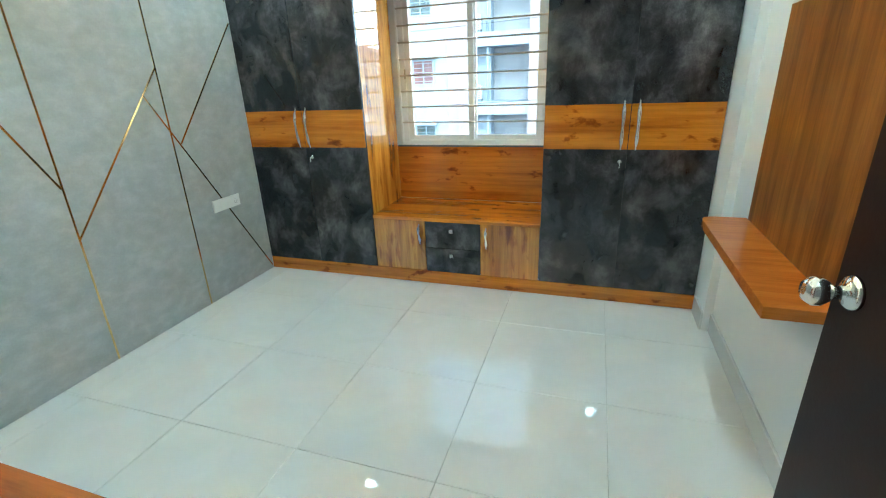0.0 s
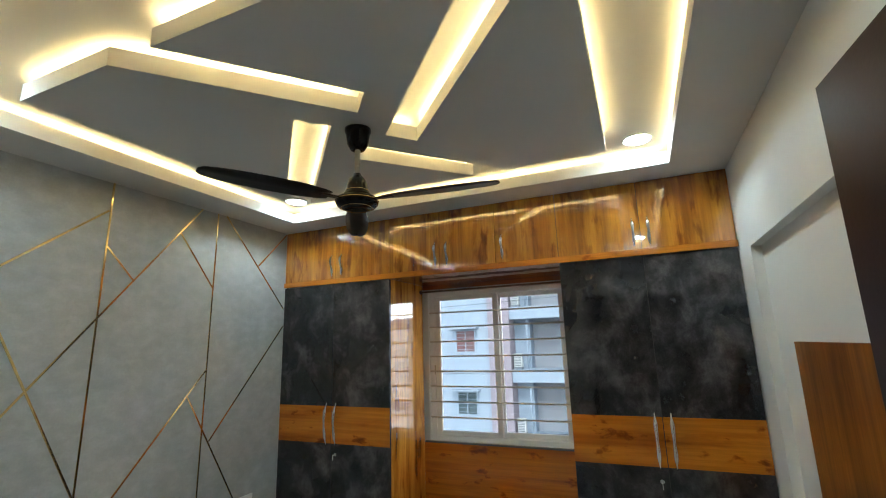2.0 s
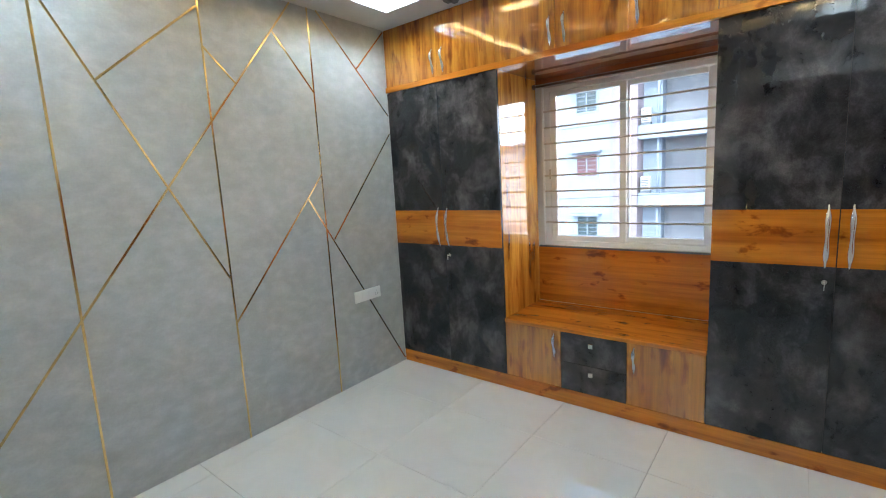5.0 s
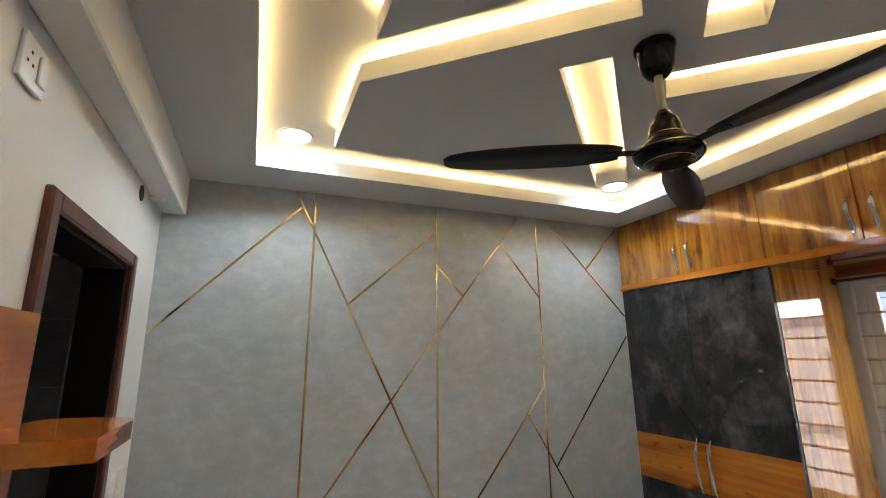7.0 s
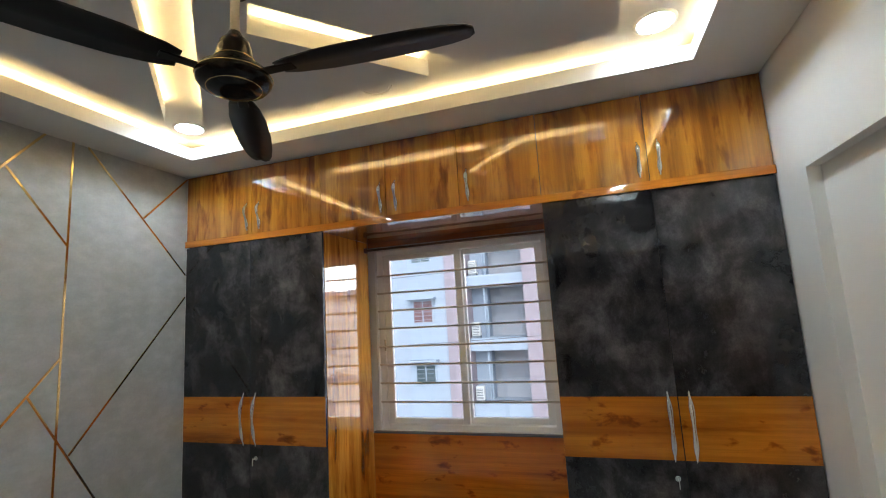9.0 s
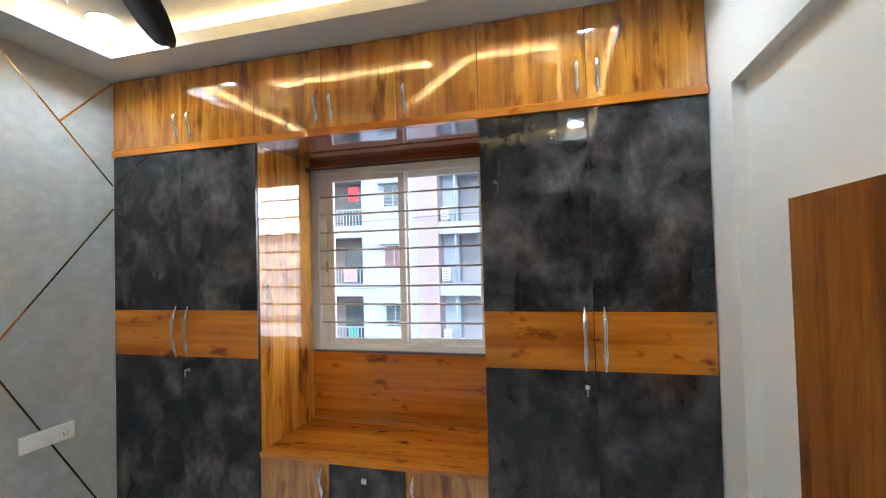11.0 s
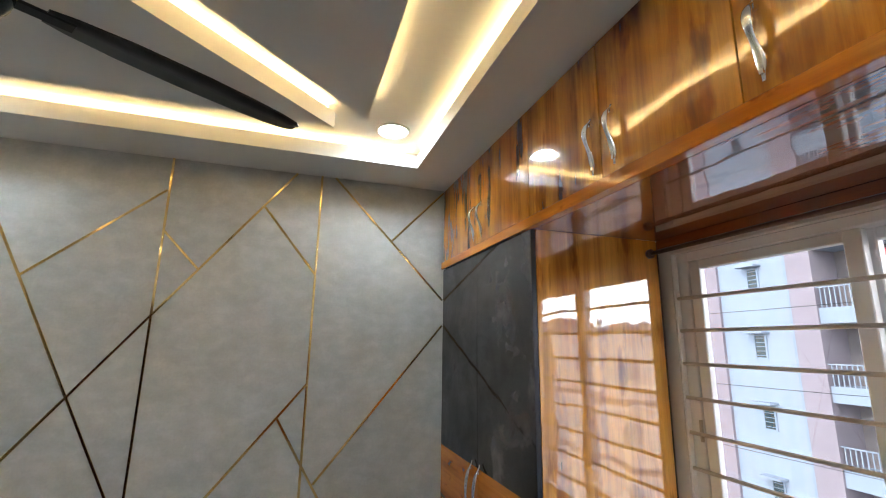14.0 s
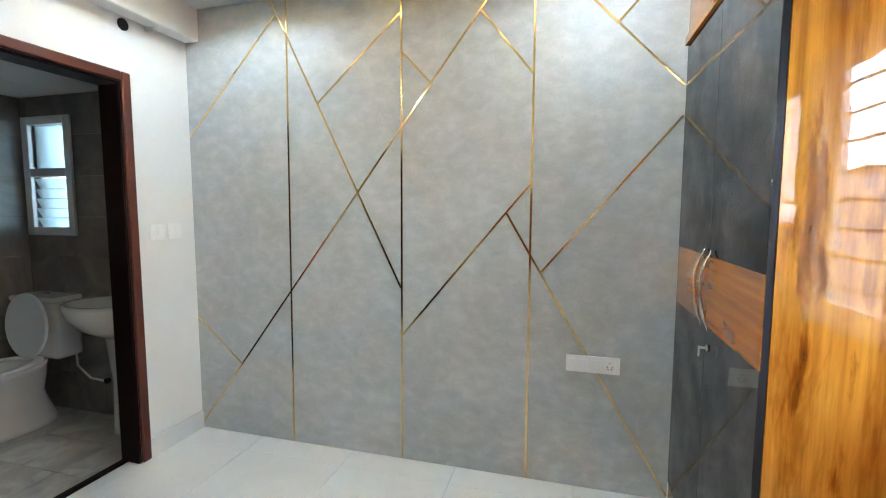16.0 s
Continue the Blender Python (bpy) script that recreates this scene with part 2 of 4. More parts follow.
fac_brown = plain("facade_brown_shutter", (0.13, 0.06, 0.055), 0.6, vary=0.2)
ac_grey = plain("ac_grey", (0.45, 0.47, 0.48), 0.5, vary=0.1)
cloth_red = plain("cloth_red", (0.65, 0.08, 0.10), 0.9, vary=0.1)
cloth_green = plain("cloth_green", (0.05, 0.35, 0.30), 0.9, vary=0.1)
cloth_pink = plain("cloth_pink", (0.70, 0.38, 0.40), 0.9, vary=0.2)
ground_mat = plain("ground_earth", (0.30, 0.26, 0.21), 0.95, grain=0.3, scale=3, vary=0.3)
leaf_mat = plain("far_foliage", (0.06, 0.10, 0.04), 0.9, vary=0.4)


def glow(name, color, strength):
    m, nt, b = material(name)
    b.inputs["Base Color"].default_value = (0.9, 0.9, 0.9, 1)
    b.inputs["Emission Color"].default_value = (*color, 1)
    b.inputs["Emission Strength"].default_value = strength
    return m


led_mat = glow("led_warm", (1.0, 0.68, 0.28), LED)
spot_mat = glow("downlight_cool", (0.80, 0.93, 1.0), SPOT)


def glass_mat(name, rough, color=(1, 1, 1)):
    m, nt, b = material(name)
    b.inputs["Base Color"].default_value = (*color, 1)
    b.inputs["Transmission Weight"].default_value = 1.0
    b.inputs["Roughness"].default_value = rough
    b.inputs["IOR"].default_value = 1.45
    return m


clear_glass = glass_mat("clear_glass", 0.0)
frosted = glass_mat("frosted_glass", 0.85, (0.27, 0.40, 0.44))

# ---- mesh helpers ----
def box(bm, x0, x1, y0, y1, z0, z1, bevel=0.0, seg=1):
    r = bmesh.ops.create_cube(bm, size=1)
    vs = r["verts"]
    for v in vs:
        v.co = Vector((x0 + (v.co.x + 0.5) * (x1 - x0), y0 + (v.co.y + 0.5) * (y1 - y0), z0 + (v.co.z + 0.5) * (z1 - z0)))
    if bevel:
        es = {e for v in vs for e in v.link_edges}
        bmesh.ops.bevel(bm, geom=list(es), offset=bevel, segments=seg, profile=0.5, affect="EDGES")
    return bm


def boxed(*a, bevel=0.0, seg=1):
    return box(bmesh.new(), *a, bevel=bevel, seg=seg)


def prism(bm, pts, z0, z1):
    lo = [bm.verts.new((x, y, z0)) for x, y in pts]
    hi = [bm.verts.new((x, y, z1)) for x, y in pts]
    bm.faces.new(hi)
    bm.faces.new(lo[::-1])
    n = len(pts)
    for i in range(n):
        bm.faces.new((lo[i], lo[(i + 1) % n], hi[(i + 1) % n], hi[i]))
    return bm


def turned(bm, rings, seg=24, at=(0, 0, 0)):
    """A body of revolution about z: rings of (radius, z)."""
    rows = []
    for r, z in rings:
        rows.append([bm.verts.new((at[0] + r * math.cos(2 * math.pi * i / seg), at[1] + r * math.sin(2 * math.pi * i / seg), at[2] + z)) for i in range(seg)])
    for a, b in zip(rows, rows[1:]):
        for i in range(seg):
            f = bm.faces.new((a[i], a[(i + 1) % seg], b[(i + 1) % seg], b[i]))
            f.smooth = True
    bm.faces.new(rows[0][::-1])
    bm.faces.new(rows[-1])
    return bm


def tube(bm, pts, radii, seg=10):
    """A round bar along pts."""
    pts = [Vector(p) for p in pts]
    rows = []
    for i, p in enumerate(pts):
        d = (pts[min(i + 1, len(pts) - 1)] - pts[max(i - 1, 0)]).normalized()
        side = d.cross(Vector((0.31, 0.9, 0.17))).normalized()
        up = side.cross(d)
        r = radii[i] if isinstance(radii, (list, tuple)) else radii
        rows.append([bm.verts.new(p + r * (math.cos(2 * math.pi * k / seg) * side + math.sin(2 * math.pi * k / seg) * up)) for k in range(seg)])
    for a, b in zip(rows, rows[1:]):
        for k in range(seg):
            f = bm.faces.new((a[k], b[k], b[(k + 1) % seg], a[(k + 1) % seg]))
            f.smooth = True
    bm.faces.new(rows[0])
    bm.faces.new(rows[-1][::-1])
    bmesh.ops.recalc_face_normals(bm, faces=bm.faces[:])
    return bm


def holed(axis, d0, d1, u0, u1, v0, v1, holes):
    """A wall sheet of thickness d0..d1 across axis ('x' or 'y'), u along it, v up, with rectangular holes (u0, u1, v0, v1)."""
    us = sorted({u0, u1, *[h for q in holes for h in q[:2]]})
    vs = sorted({v0, v1, *[h for q in holes for h in q[2:]]})
    full = lambda i, j: 0 <= i < len(us) - 1 and 0 <= j < len(vs) - 1 and not any(
        q[0] < (us[i] + us[i + 1]) / 2 < q[1] and q[2] < (vs[j] + vs[j + 1]) / 2 < q[3] for q in holes)
    bm = bmesh.new()
    put = (lambda d, u, v: (d, u, v)) if axis == "x" else (lambda d, u, v: (u, d, v))
    quad = lambda *c: bm.faces.new([bm.verts.new(put(*p)) for p in c])
    for i in range(len(us) - 1):
        for j in range(len(vs) - 1):
            if not full(i, j):
                continue
            a, b, c, d = us[i], us[i + 1], vs[j], vs[j + 1]
            for k in (d0, d1):
                quad((k, a, c), (k, b, c), (k, b, d), (k, a, d))
            if not full(i - 1, j):
                quad((d0, a, c), (d1, a, c), (d1, a, d), (d0, a, d))
            if not full(i + 1, j):
                quad((d0, b, c), (d1, b, c), (d1, b, d), (d0, b, d))
            if not full(i, j - 1):
                quad((d0, a, c), (d1, a, c), (d1, b, c), (d0, b, c))
            if not full(i, j + 1):
                quad((d0, a, d), (d1, a, d), (d1, b, d), (d0, b, d))
    bmesh.ops.remove_doubles(bm, verts=bm.verts[:], dist=1e-5)
    bmesh.ops.recalc_face_normals(bm, faces=bm.faces[:])
    return bm


def mesh_of(name, bm, mat):
    me = bpy.data.meshes.new(name)
    bm.to_mesh(me)
    bm.free()
    me.materials.append(mat)
    return me


def structure(name, bm, mat, label="", category=""):
    return tagged(new(name, mesh_of(name, bm, mat)), label, category, "", "structure")


def single(name, bm, mat, label, category, group=""):
    return tagged(new(name, mesh_of(name, bm, mat)), label, category, group)


def thing(name, at, label, category, group="", kind=""):
    ob = new(name)
    ob.empty_display_size = 0.05
    ob.location = at
    return tagged(ob, label, category, group, kind)


def part(name, bm, mat, parent, label=""):
    ob = new(name, mesh_of(name, bm, mat))
    ob.parent = parent
    top = parent
    off = Vector(top.location)
    if top.parent:
        off = Vector((0, 0, 0))
    ob.matrix_parent_inverse = Matrix.Translation(-off)
    return tagged(ob, label)

# ---- large structure ----
CZ, LIP, SLAB = 2.545, 2.612, 2.645     # underside of the false ceiling, top of its lip, recess above
RW, FZ = 3.085, 0.0                      # east wall face

structure("wall_west", holed("x", -0.16, -0.004, -4.25, 0.72, -0.1, 2.9, [(-4.03, -3.69, 1.25, 1.985)]), white_wall)
structure("accent_wall", boxed(-0.004, 0.0, -2.70, 0.0, 0.0, CZ - 0.001), concrete,
          "grey concrete-look textured wall finish with brass inlay", "wall")
structure("wall_south", holed("y", -2.83, -2.70, -0.004, 3.28, -0.1, 2.9, [(0.43, 1.11, -0.02, 2.03), (2.03, 2.99, 0.0, 2.09)]), white_wall)
structure("wall_north", holed("y", 0.56, 0.71, -0.004, 3.28, -0.1, 2.9, [(0.985, 2.115, 0.915, 2.045)]), white_wall)
bm = boxed(3.13, 3.28, -2.70, 0.56, -0.1, 2.9)
box(bm, RW, 3.13, -0.245, 0.56, 0.0, 2.64)
box(bm, RW, 3.13, -2.70, -0.245, 2.055, 2.64)
structure("wall_east", bm, white_wall, "white painted wall with a shallow recess below a beam", "wall")
structure("beam_south", boxed(0.0, RW, -2.70, -2.60, 2.36, CZ - 0.001, bevel=0.006), white_wall, "white plastered beam under the ceiling", "beam")

# false ceiling: border, pinwheel panel with four slanted slots, and the recess above them
RX0, RX1, RY0, RY1 = 0.275, 2.79, -2.31, -0.23
PIN = [(0.57, -2.01), (1.07, -2.01), (1.617, -1.40), (1.72, -1.513), (1.278, -2.01), (2.39, -2.01), (1.615, -1.18), (1.714, -1.067),
       (2.495, -1.91), (2.495, -0.535), (2.002, -0.535), (1.452, -1.138), (1.35, -1.025), (1.797, -0.535), (0.675, -0.535),
       (1.457, -1.354), (1.353, -1.464), (0.57, -0.65)]
bm = boxed(-0.16, 3.28, -2.83, 0.71, SLAB, 2.9)
for x0, x1, y0, y1 in ((0, RX0, -2.70, 0.56), (RX1, RW, -2.70, 0.56), (RX0, RX1, -2.70, RY0), (RX0, RX1, RY1, 0.56)):
    box(bm, x0, x1, y0, y1, CZ, LIP)
G = 0.07
for x0, x1, y0, y1 in ((0, RX0 - G, -2.70, 0.56), (RX1 + G, RW, -2.70, 0.56), (RX0 - G, RX1 + G, -2.70, RY0 - G), (RX0 - G, RX1 + G, RY1 + G, 0.56)):
    box(bm, x0, x1, y0, y1, LIP, SLAB)
prism(bm, PIN, CZ, LIP)


def inset(pts, d):
    """The polygon pts (anticlockwise) drawn in by d on every side."""
    out = []
    for i in range(len(pts)):
        p, q, r = (Vector(pts[(i + k) % len(pts)]) for k in (-1, 0, 1))
        u, v = (q - p).normalized(), (r - q).normalized()
        n, m = Vector((-u.y, u.x)), Vector((-v.y, v.x))
        k = (n + m) / (1 + n.dot(m))
        out.append(tuple(q + k * d))
    return out


inner = inset(PIN, 0.06)
prism(bm, inner, LIP, SLAB)
bmesh.ops.recalc_face_normals(bm, faces=bm.faces[:])
structure("ceiling", bm, ceil_paint_greyed, "off-white false ceiling with a slotted pinwheel panel and lit coves", "ceiling")

# hall behind the entrance and the bathroom, closed with plain walls
structure("wall_hall_south", boxed(1.62, 4.2, -4.4, -4.25, -0.1, 2.9), white_wall)
structure("wall_hall_east", boxed(4.05, 4.2, -4.25, -2.83, -0.1, 2.9), white_wall)
structure("wall_hall_north", boxed(3.28, 4.05, -2.83, -2.70, -0.1, 2.9), white_wall)
structure("ceiling_hall", boxed(1.62, 4.2, -4.4, -2.83, 2.70, 2.9), ceil_paint_greyed)
structure("wall_bath_east", boxed(1.50, 1.62, -4.25, -2.83, -0.1, 2.9), white_wall)
structure("wall_bath_south", boxed(-0.16, 1.62, -4.4, -4.251, -0.1, 2.9), white_wall)
bm = boxed(-0.004, 1.50, -4.25, -2.83, 2.142, 2.17)
for i in range(3):
    for j in range(3):
        box(bm, 0.0 + 0.5 * i, 0.496 + 0.5 * i, -4.11 + 0.425 * j, -3.689 + 0.425 * j, 2.135, 2.1415, bevel=0.001)
structure("ceiling_bath", bm, white_plastic, "white panel ceiling of the bathroom", "ceiling")
structure("ceiling_bath_slab", boxed(-0.16, 1.62, -4.25, -2.83, 2.75, 2.9), ceil_paint_greyed)

# doorways
def door_frame(x0, x1, top, mat, label, name, y0=-2.835, y1=-2.682, w=0.05):
    fr = thing(name, (x0, y1, 0), label, "door frame", "", "structure")
    part("jamb", boxed(x0, x0 + w, y0, y1, 0, top, bevel=0.006), mat, fr)
    part("jamb", boxed(x1 - w, x1, y0, y1, 0, top, bevel=0.006), mat, fr)
    part("lintel", boxed(x0 + w, x1 - w, y0, y1, top - w, top, bevel=0.006), mat, fr)
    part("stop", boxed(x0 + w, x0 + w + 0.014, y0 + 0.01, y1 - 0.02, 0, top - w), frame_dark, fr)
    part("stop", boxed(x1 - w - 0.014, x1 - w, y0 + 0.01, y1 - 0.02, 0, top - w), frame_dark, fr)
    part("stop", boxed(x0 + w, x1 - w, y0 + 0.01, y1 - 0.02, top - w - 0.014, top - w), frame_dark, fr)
    return fr


bf = door_frame(0.38, 1.165, 2.08, frame_brown, "red-brown wooden door frame of the bathroom", "door_frame_1")
part("threshold", boxed(0.43, 1.115, -2.835, -2.80, -0.02, 0.004, bevel=0.003), frame_dark, bf, "black stone threshold strip")
door_frame(1.99, 3.025, 2.13, door_brown, "dark brown wooden entrance door frame", "door_frame_2", y1=-2.697, w=0.042)

# bathroom door leaf, open inwards
bd = thing("door_1", (1.1, -2.86, 0), "dark brown bathroom door standing open", "door", "", "structure")
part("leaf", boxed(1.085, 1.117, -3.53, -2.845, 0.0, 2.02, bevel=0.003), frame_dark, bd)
part("door_handle", tube(bmesh.new(), [(1.085, -3.46, 1.0), (1.047, -3.46, 1.0), (1.037, -3.45, 1.0), (1.037, -3.36, 1.0)], 0.008), chrome, bd, "chrome lever handle")

# entrance door leaf with a round knob, open against the room
ang = radians(86.0)
def leaf_pt(u, w, z):
    """u along the leaf from the hinge, w across its thickness."""
    hx, hy = 2.975, -2.70
    return Vector((hx - u * math.cos(ang) - w * math.sin(ang), hy + u * math.sin(ang) - w * math.cos(ang), z))


def leaf_box(u0, u1, w0, w1, z0, z1, bevel=0.0):
    bm = boxed(u0, u1, w0, w1, z0, z1, bevel=bevel)
    for v in bm.verts:
        v.co = leaf_pt(*v.co)
    return bm


ed = thing("door_2", (2.975, -2.70, 0), "dark brown flush wooden entrance door standing open", "door", "", "structure")
part("leaf", leaf_box(0.0, 0.875, -0.018, 0.018, 0.012, 2.075, 0.003), door_brown, ed)
for s in (1, -1):
    bm = turned(bmesh.new(), [(0.033, 0.0), (0.033, 0.006), (0.026, 0.012), (0.013, 0.016), (0.012, 0.034), (0.02, 0.042), (0.027, 0.054), (0.027, 0.066), (0.019, 0.078), (0.008, 0.08)], 28)
    for v in bm.verts:
        v.co = leaf_pt(0.815 + v.co.x, s * (0.018 + v.co.z), 1.0 + v.co.y)
    bmesh.ops.recalc_face_normals(bm, faces=bm.faces[:])
    part("knob", bm, chrome, ed, "round brushed steel knob with rose")
part("latch_plate", leaf_box(0.875, 0.877, -0.011, 0.011, 0.92, 1.08), steel, ed, "steel latch plate")
for z in (0.25, 1.05, 1.85):
    part("hinge", tube(bmesh.new(), [leaf_pt(-0.004, 0.02, z - 0.045), leaf_pt(-0.004, 0.02, z + 0.045)], 0.007), steel, ed)

# skirting of white tile
def skirt(name, *a):
    structure(name, boxed(*a, bevel=0.002), tile_white, "white tile skirting", "skirting")


skirt("baseboard_1", 0.0, 0.38, -2.70, -2.688, 0.0, 0.11)
skirt("baseboard_2", 1.165, 1.99, -2.70, -2.688, 0.0, 0.11)
skirt("baseboard_3", 3.118, 3.13, -2.68, -0.247, 0.0, 0.11)
skirt("baseboard_4", 3.073, 3.085, -0.245, -0.03, 0.0, 0.11)

# brass inlay lines on the accent wall, in its plane as (y, z)
LINES = [((-2.034, 0.0), (-2.011, CZ)), ((-1.345, 0.0), (-1.335, CZ)), ((-0.667, 0.0), (-0.66, CZ)), ((-2.695, 1.815), (-2.083, 2.455)),
         ((-2.113, CZ), (-1.347, 0.965)), ((-1.828, 1.963), (-1.344, 2.387)), ((-2.695, 0.035), (-0.78, CZ)), ((-1.338, 2.198), (-1.178, 2.028)),
         ((-0.919, 2.352), (-0.664, 2.036)), ((-1.343, 0.70), (-0.662, 1.518)), ((-0.784, 1.368), (-0.004, 0.022)), ((-0.608, 1.078), (-0.004, 1.803)),
         ((-0.592, CZ), (-0.004, 1.935)), ((-0.285, 2.236), (-0.004, 2.532)), ((-2.695, 0.715), (-2.39, 0.447))]
inlay = thing("brass_inlay", (0.0, -1.35, 0.0), "thin brass strips set in slanted lines on the grey wall", "wall trim")
for k, (a, b) in enumerate(LINES):
    a, b = Vector(a), Vector(b)
    d = (b - a).normalized()
    n = Vector((-d.y, d.x)) * 0.0058
    rise = 0.0016 + 0.0002 * (k % 5)
    bm = bmesh.new()
    # a slightly crowned strip: two long faces that meet on a ridge
    rows = []
    for p in (a, b):
        rows.append([bm.verts.new((x, *q)) for x, q in ((-0.001, p - n), (rise, p - n * 0.8), (rise + 0.00005, p), (rise, p + n * 0.8), (-0.001, p + n))])
    for i in range(4):
        bm.faces.new((rows[0][i], rows[0][i + 1], rows[1][i + 1], rows[1][i]))
    bm.faces.new(rows[0][::-1])
    bm.faces.new(rows[1])
    bmesh.ops.recalc_face_normals(bm, faces=bm.faces[:])
    part("strip", bm, brass, inlay)

# ---- cove lights and downlights ----
def led(a, b, inset):
    """A warm strip on the lip's upper side, parallel to the edge a-b, to its left by inset."""
    a, b = Vector(a), Vector(b)
    d = (b - a).normalized()
    n = Vector((-d.y, d.x))
    p, q = a + n * inset + d * 0.03, b + n * inset - d * 0.03
    w = n * 0.006
    bm = prism(bmesh.new(), [tuple(p - w), tuple(q - w), tuple(q + w), tuple(p + w)], LIP, LIP + 0.004)
    single("led_strip", bm, led_mat, "warm white light strip lying on the cove lip", "strip light", "cove strip lights")


for i in range(len(PIN)):
    a, b = PIN[i], PIN[(i + 1) % len(PIN)]
    led(a, b, 0.025)
ring = [(RX0, RY0), (RX1, RY0), (RX1, RY1), (RX0, RY1)]
for i in range(4):
    led(ring[(i + 1) % 4], ring[i], 0.025)


def downlight(x, y, lit):
    dl = thing("downlight", (x, y, SLAB), "round recessed downlight, " + ("lit cool white" if lit else "switched off"), "downlight", "ceiling downlights")
    ringm = bmesh.new()
    n = 28
    prof = [(0.062, 0.0), (0.064, -0.006), (0.070, -0.009), (0.076, -0.007), (0.078, 0.0)]
    rows = [[ringm.verts.new((x + r * math.cos(2 * math.pi * i / n), y + r * math.sin(2 * math.pi * i / n), SLAB + z)) for i in range(n)] for r, z in prof]
    for a, b in zip(rows, rows[1:]):
        for i in range(n):
            ringm.faces.new((a[i], a[(i + 1) % n], b[(i + 1) % n], b[i])).smooth = True
    part("trim_ring", ringm, ceil_paint_greyed, dl)
    part("diffuser", turned(bmesh.new(), [(0.062, -0.004), (0.062, -0.0005)], n, (x, y, SLAB)), spot_mat if lit else ceil_paint_greyed, dl)


for x, y, lit in ((0.425, -0.385, True), (2.645, -0.385, True), (0.425, -2.16, True), (2.645, -2.16, True), (1.49, -0.385, False), (1.46, -2.155, False)):
    downlight(x, y, lit)

# ---- ceiling fan ----
FX, FY = 1.535, -1.275
fan = thing("ceiling_fan", (FX, FY, CZ), "dark brown three-blade ceiling fan with gold trim", "ceiling fan")
part("canopy", turned(bmesh.new(), [(0.056, 2.545), (0.056, 2.535), (0.050, 2.52), (0.044, 2.475), (0.030, 2.452), (0.012, 2.45)][::-1], 28, (FX, FY, 0)), fan_brown, fan)
part("downrod", turned(bmesh.new(), [(0.0115, 2.31), (0.0115, 2.46)], 14, (FX, FY, 0)), fan_rod, fan, "ivory metal rod")
part("bell", turned(bmesh.new(), [(0.062, 2.243), (0.055, 2.255), (0.046, 2.268), (0.042, 2.295), (0.034, 2.318), (0.022, 2.33), (0.014, 2.345)], 28, (FX, FY, 0)), fan_brown, fan)
motor = part("motor", turned(bmesh.new(), [(0.03, 2.186), (0.052, 2.188), (0.060, 2.193), (0.076, 2.198), (0.087, 2.210), (0.089, 2.222), (0.083, 2.236), (0.062, 2.244)], 36, (FX, FY, 0)), fan_brown, fan)
for r, z in ((0.0895, 2.2235), (0.0635, 2.1945), (0.048, 2.268)):
    bm = bmesh.new()
    pts = [(FX + r * math.cos(2 * math.pi * i / 40), FY + r * math.sin(2 * math.pi * i / 40), z) for i in range(41)]
    part("gold_ring", tube(bm, pts, 0.0013, 6), brass, fan, "thin gold trim ring")
for k in range(3):
    th = radians(4 + 120 * k)
    c, s = math.cos(th), math.sin(th)
    spin = lambda r, t, z: (FX + r * c - t * s, FY + r * s + t * c, z)
    br = bmesh.new()
    box(br, 0.075, 0.165, -0.014, 0.014, 2.222, 2.228, bevel=0.002)
    for v in br.verts:
        v.co = Vector(spin(*v.co))
    part("blade_arm", br, blade_brown, fan)
    bl = bmesh.new()
    prof = [(0.125, 0.028), (0.16, 0.040), (0.24, 0.052), (0.36, 0.055), (0.47, 0.050), (0.54, 0.042), (0.585, 0.030), (0.60, 0.014)]
    top, low = [], []
    for r, h in prof:
        tw = 0.16 * (1 - 0.4 * r)
        for u in (-1, 0, 1):
            z = 2.232 + u * h * tw - 0.004 * abs(u) - 0.012 * r
            top.append(bl.verts.new(spin(r, u * h, z + 0.002)))
            low.append(bl.verts.new(spin(r, u * h, z - 0.002)))
    n = len(prof)
    for i in range(n - 1):
        for j in range(2):
            q = [i * 3 + j, i * 3 + j + 1, i * 3 + j + 4, i * 3 + j + 3]
            bl.faces.new([top[x] for x in q]).smooth = True
            bl.faces.new([low[x] for x in q[::-1]]).smooth = True
        for j in (0, 2):
            bl.faces.new((top[i * 3 + j], top[i * 3 + 3 + j], low[i * 3 + 3 + j], low[i * 3 + j]))
    for i in (0, n - 1):
        for j in range(2):
            bl.faces.new((top[i * 3 + j], top[i * 3 + j + 1], low[i * 3 + j + 1], low[i * 3 + j]))
    bmesh.ops.recalc_face_normals(bl, faces=bl.faces[:])
    part("blade", bl, blade_brown, fan)

# ---- fitted wardrobe wall ----
def wave_handle(x, z0, z1, bow=0.027, wave=0.003, r=0.0062):
    """A flat bow handle, bulging out from the door face, swelling twice between its flared ends."""
    pts, rad = [], []
    for i in range(21):
        s = i / 20
        out = 0.006 + min(1, 9 * s, 9 * (1 - s)) * (bow * math.sin(math.pi * s) ** 0.8 - wave * math.sin(2 * math.pi * s))
        pts.append((x, -0.001 - out, z0 + (z1 - z0) * s))
        rad.append(r * max(0.4, min(1, 6 * s, 6 * (1 - s)) * (0.95 - 0.2 * math.cos(4 * math.pi * s))))
    bm = tube(bmesh.new(), pts, rad, 12)
    for v in bm.verts:
        v.co.x = x + (v.co.x - x) * 1.6
    # two short feet on the door
    for f in (0.11, 0.89):
        z = z0 + (z1 - z0) * f
        box(bm, x - 0.004, x + 0.004, -0.013, 0.0005, z - 0.005, z + 0.005)
    return bm


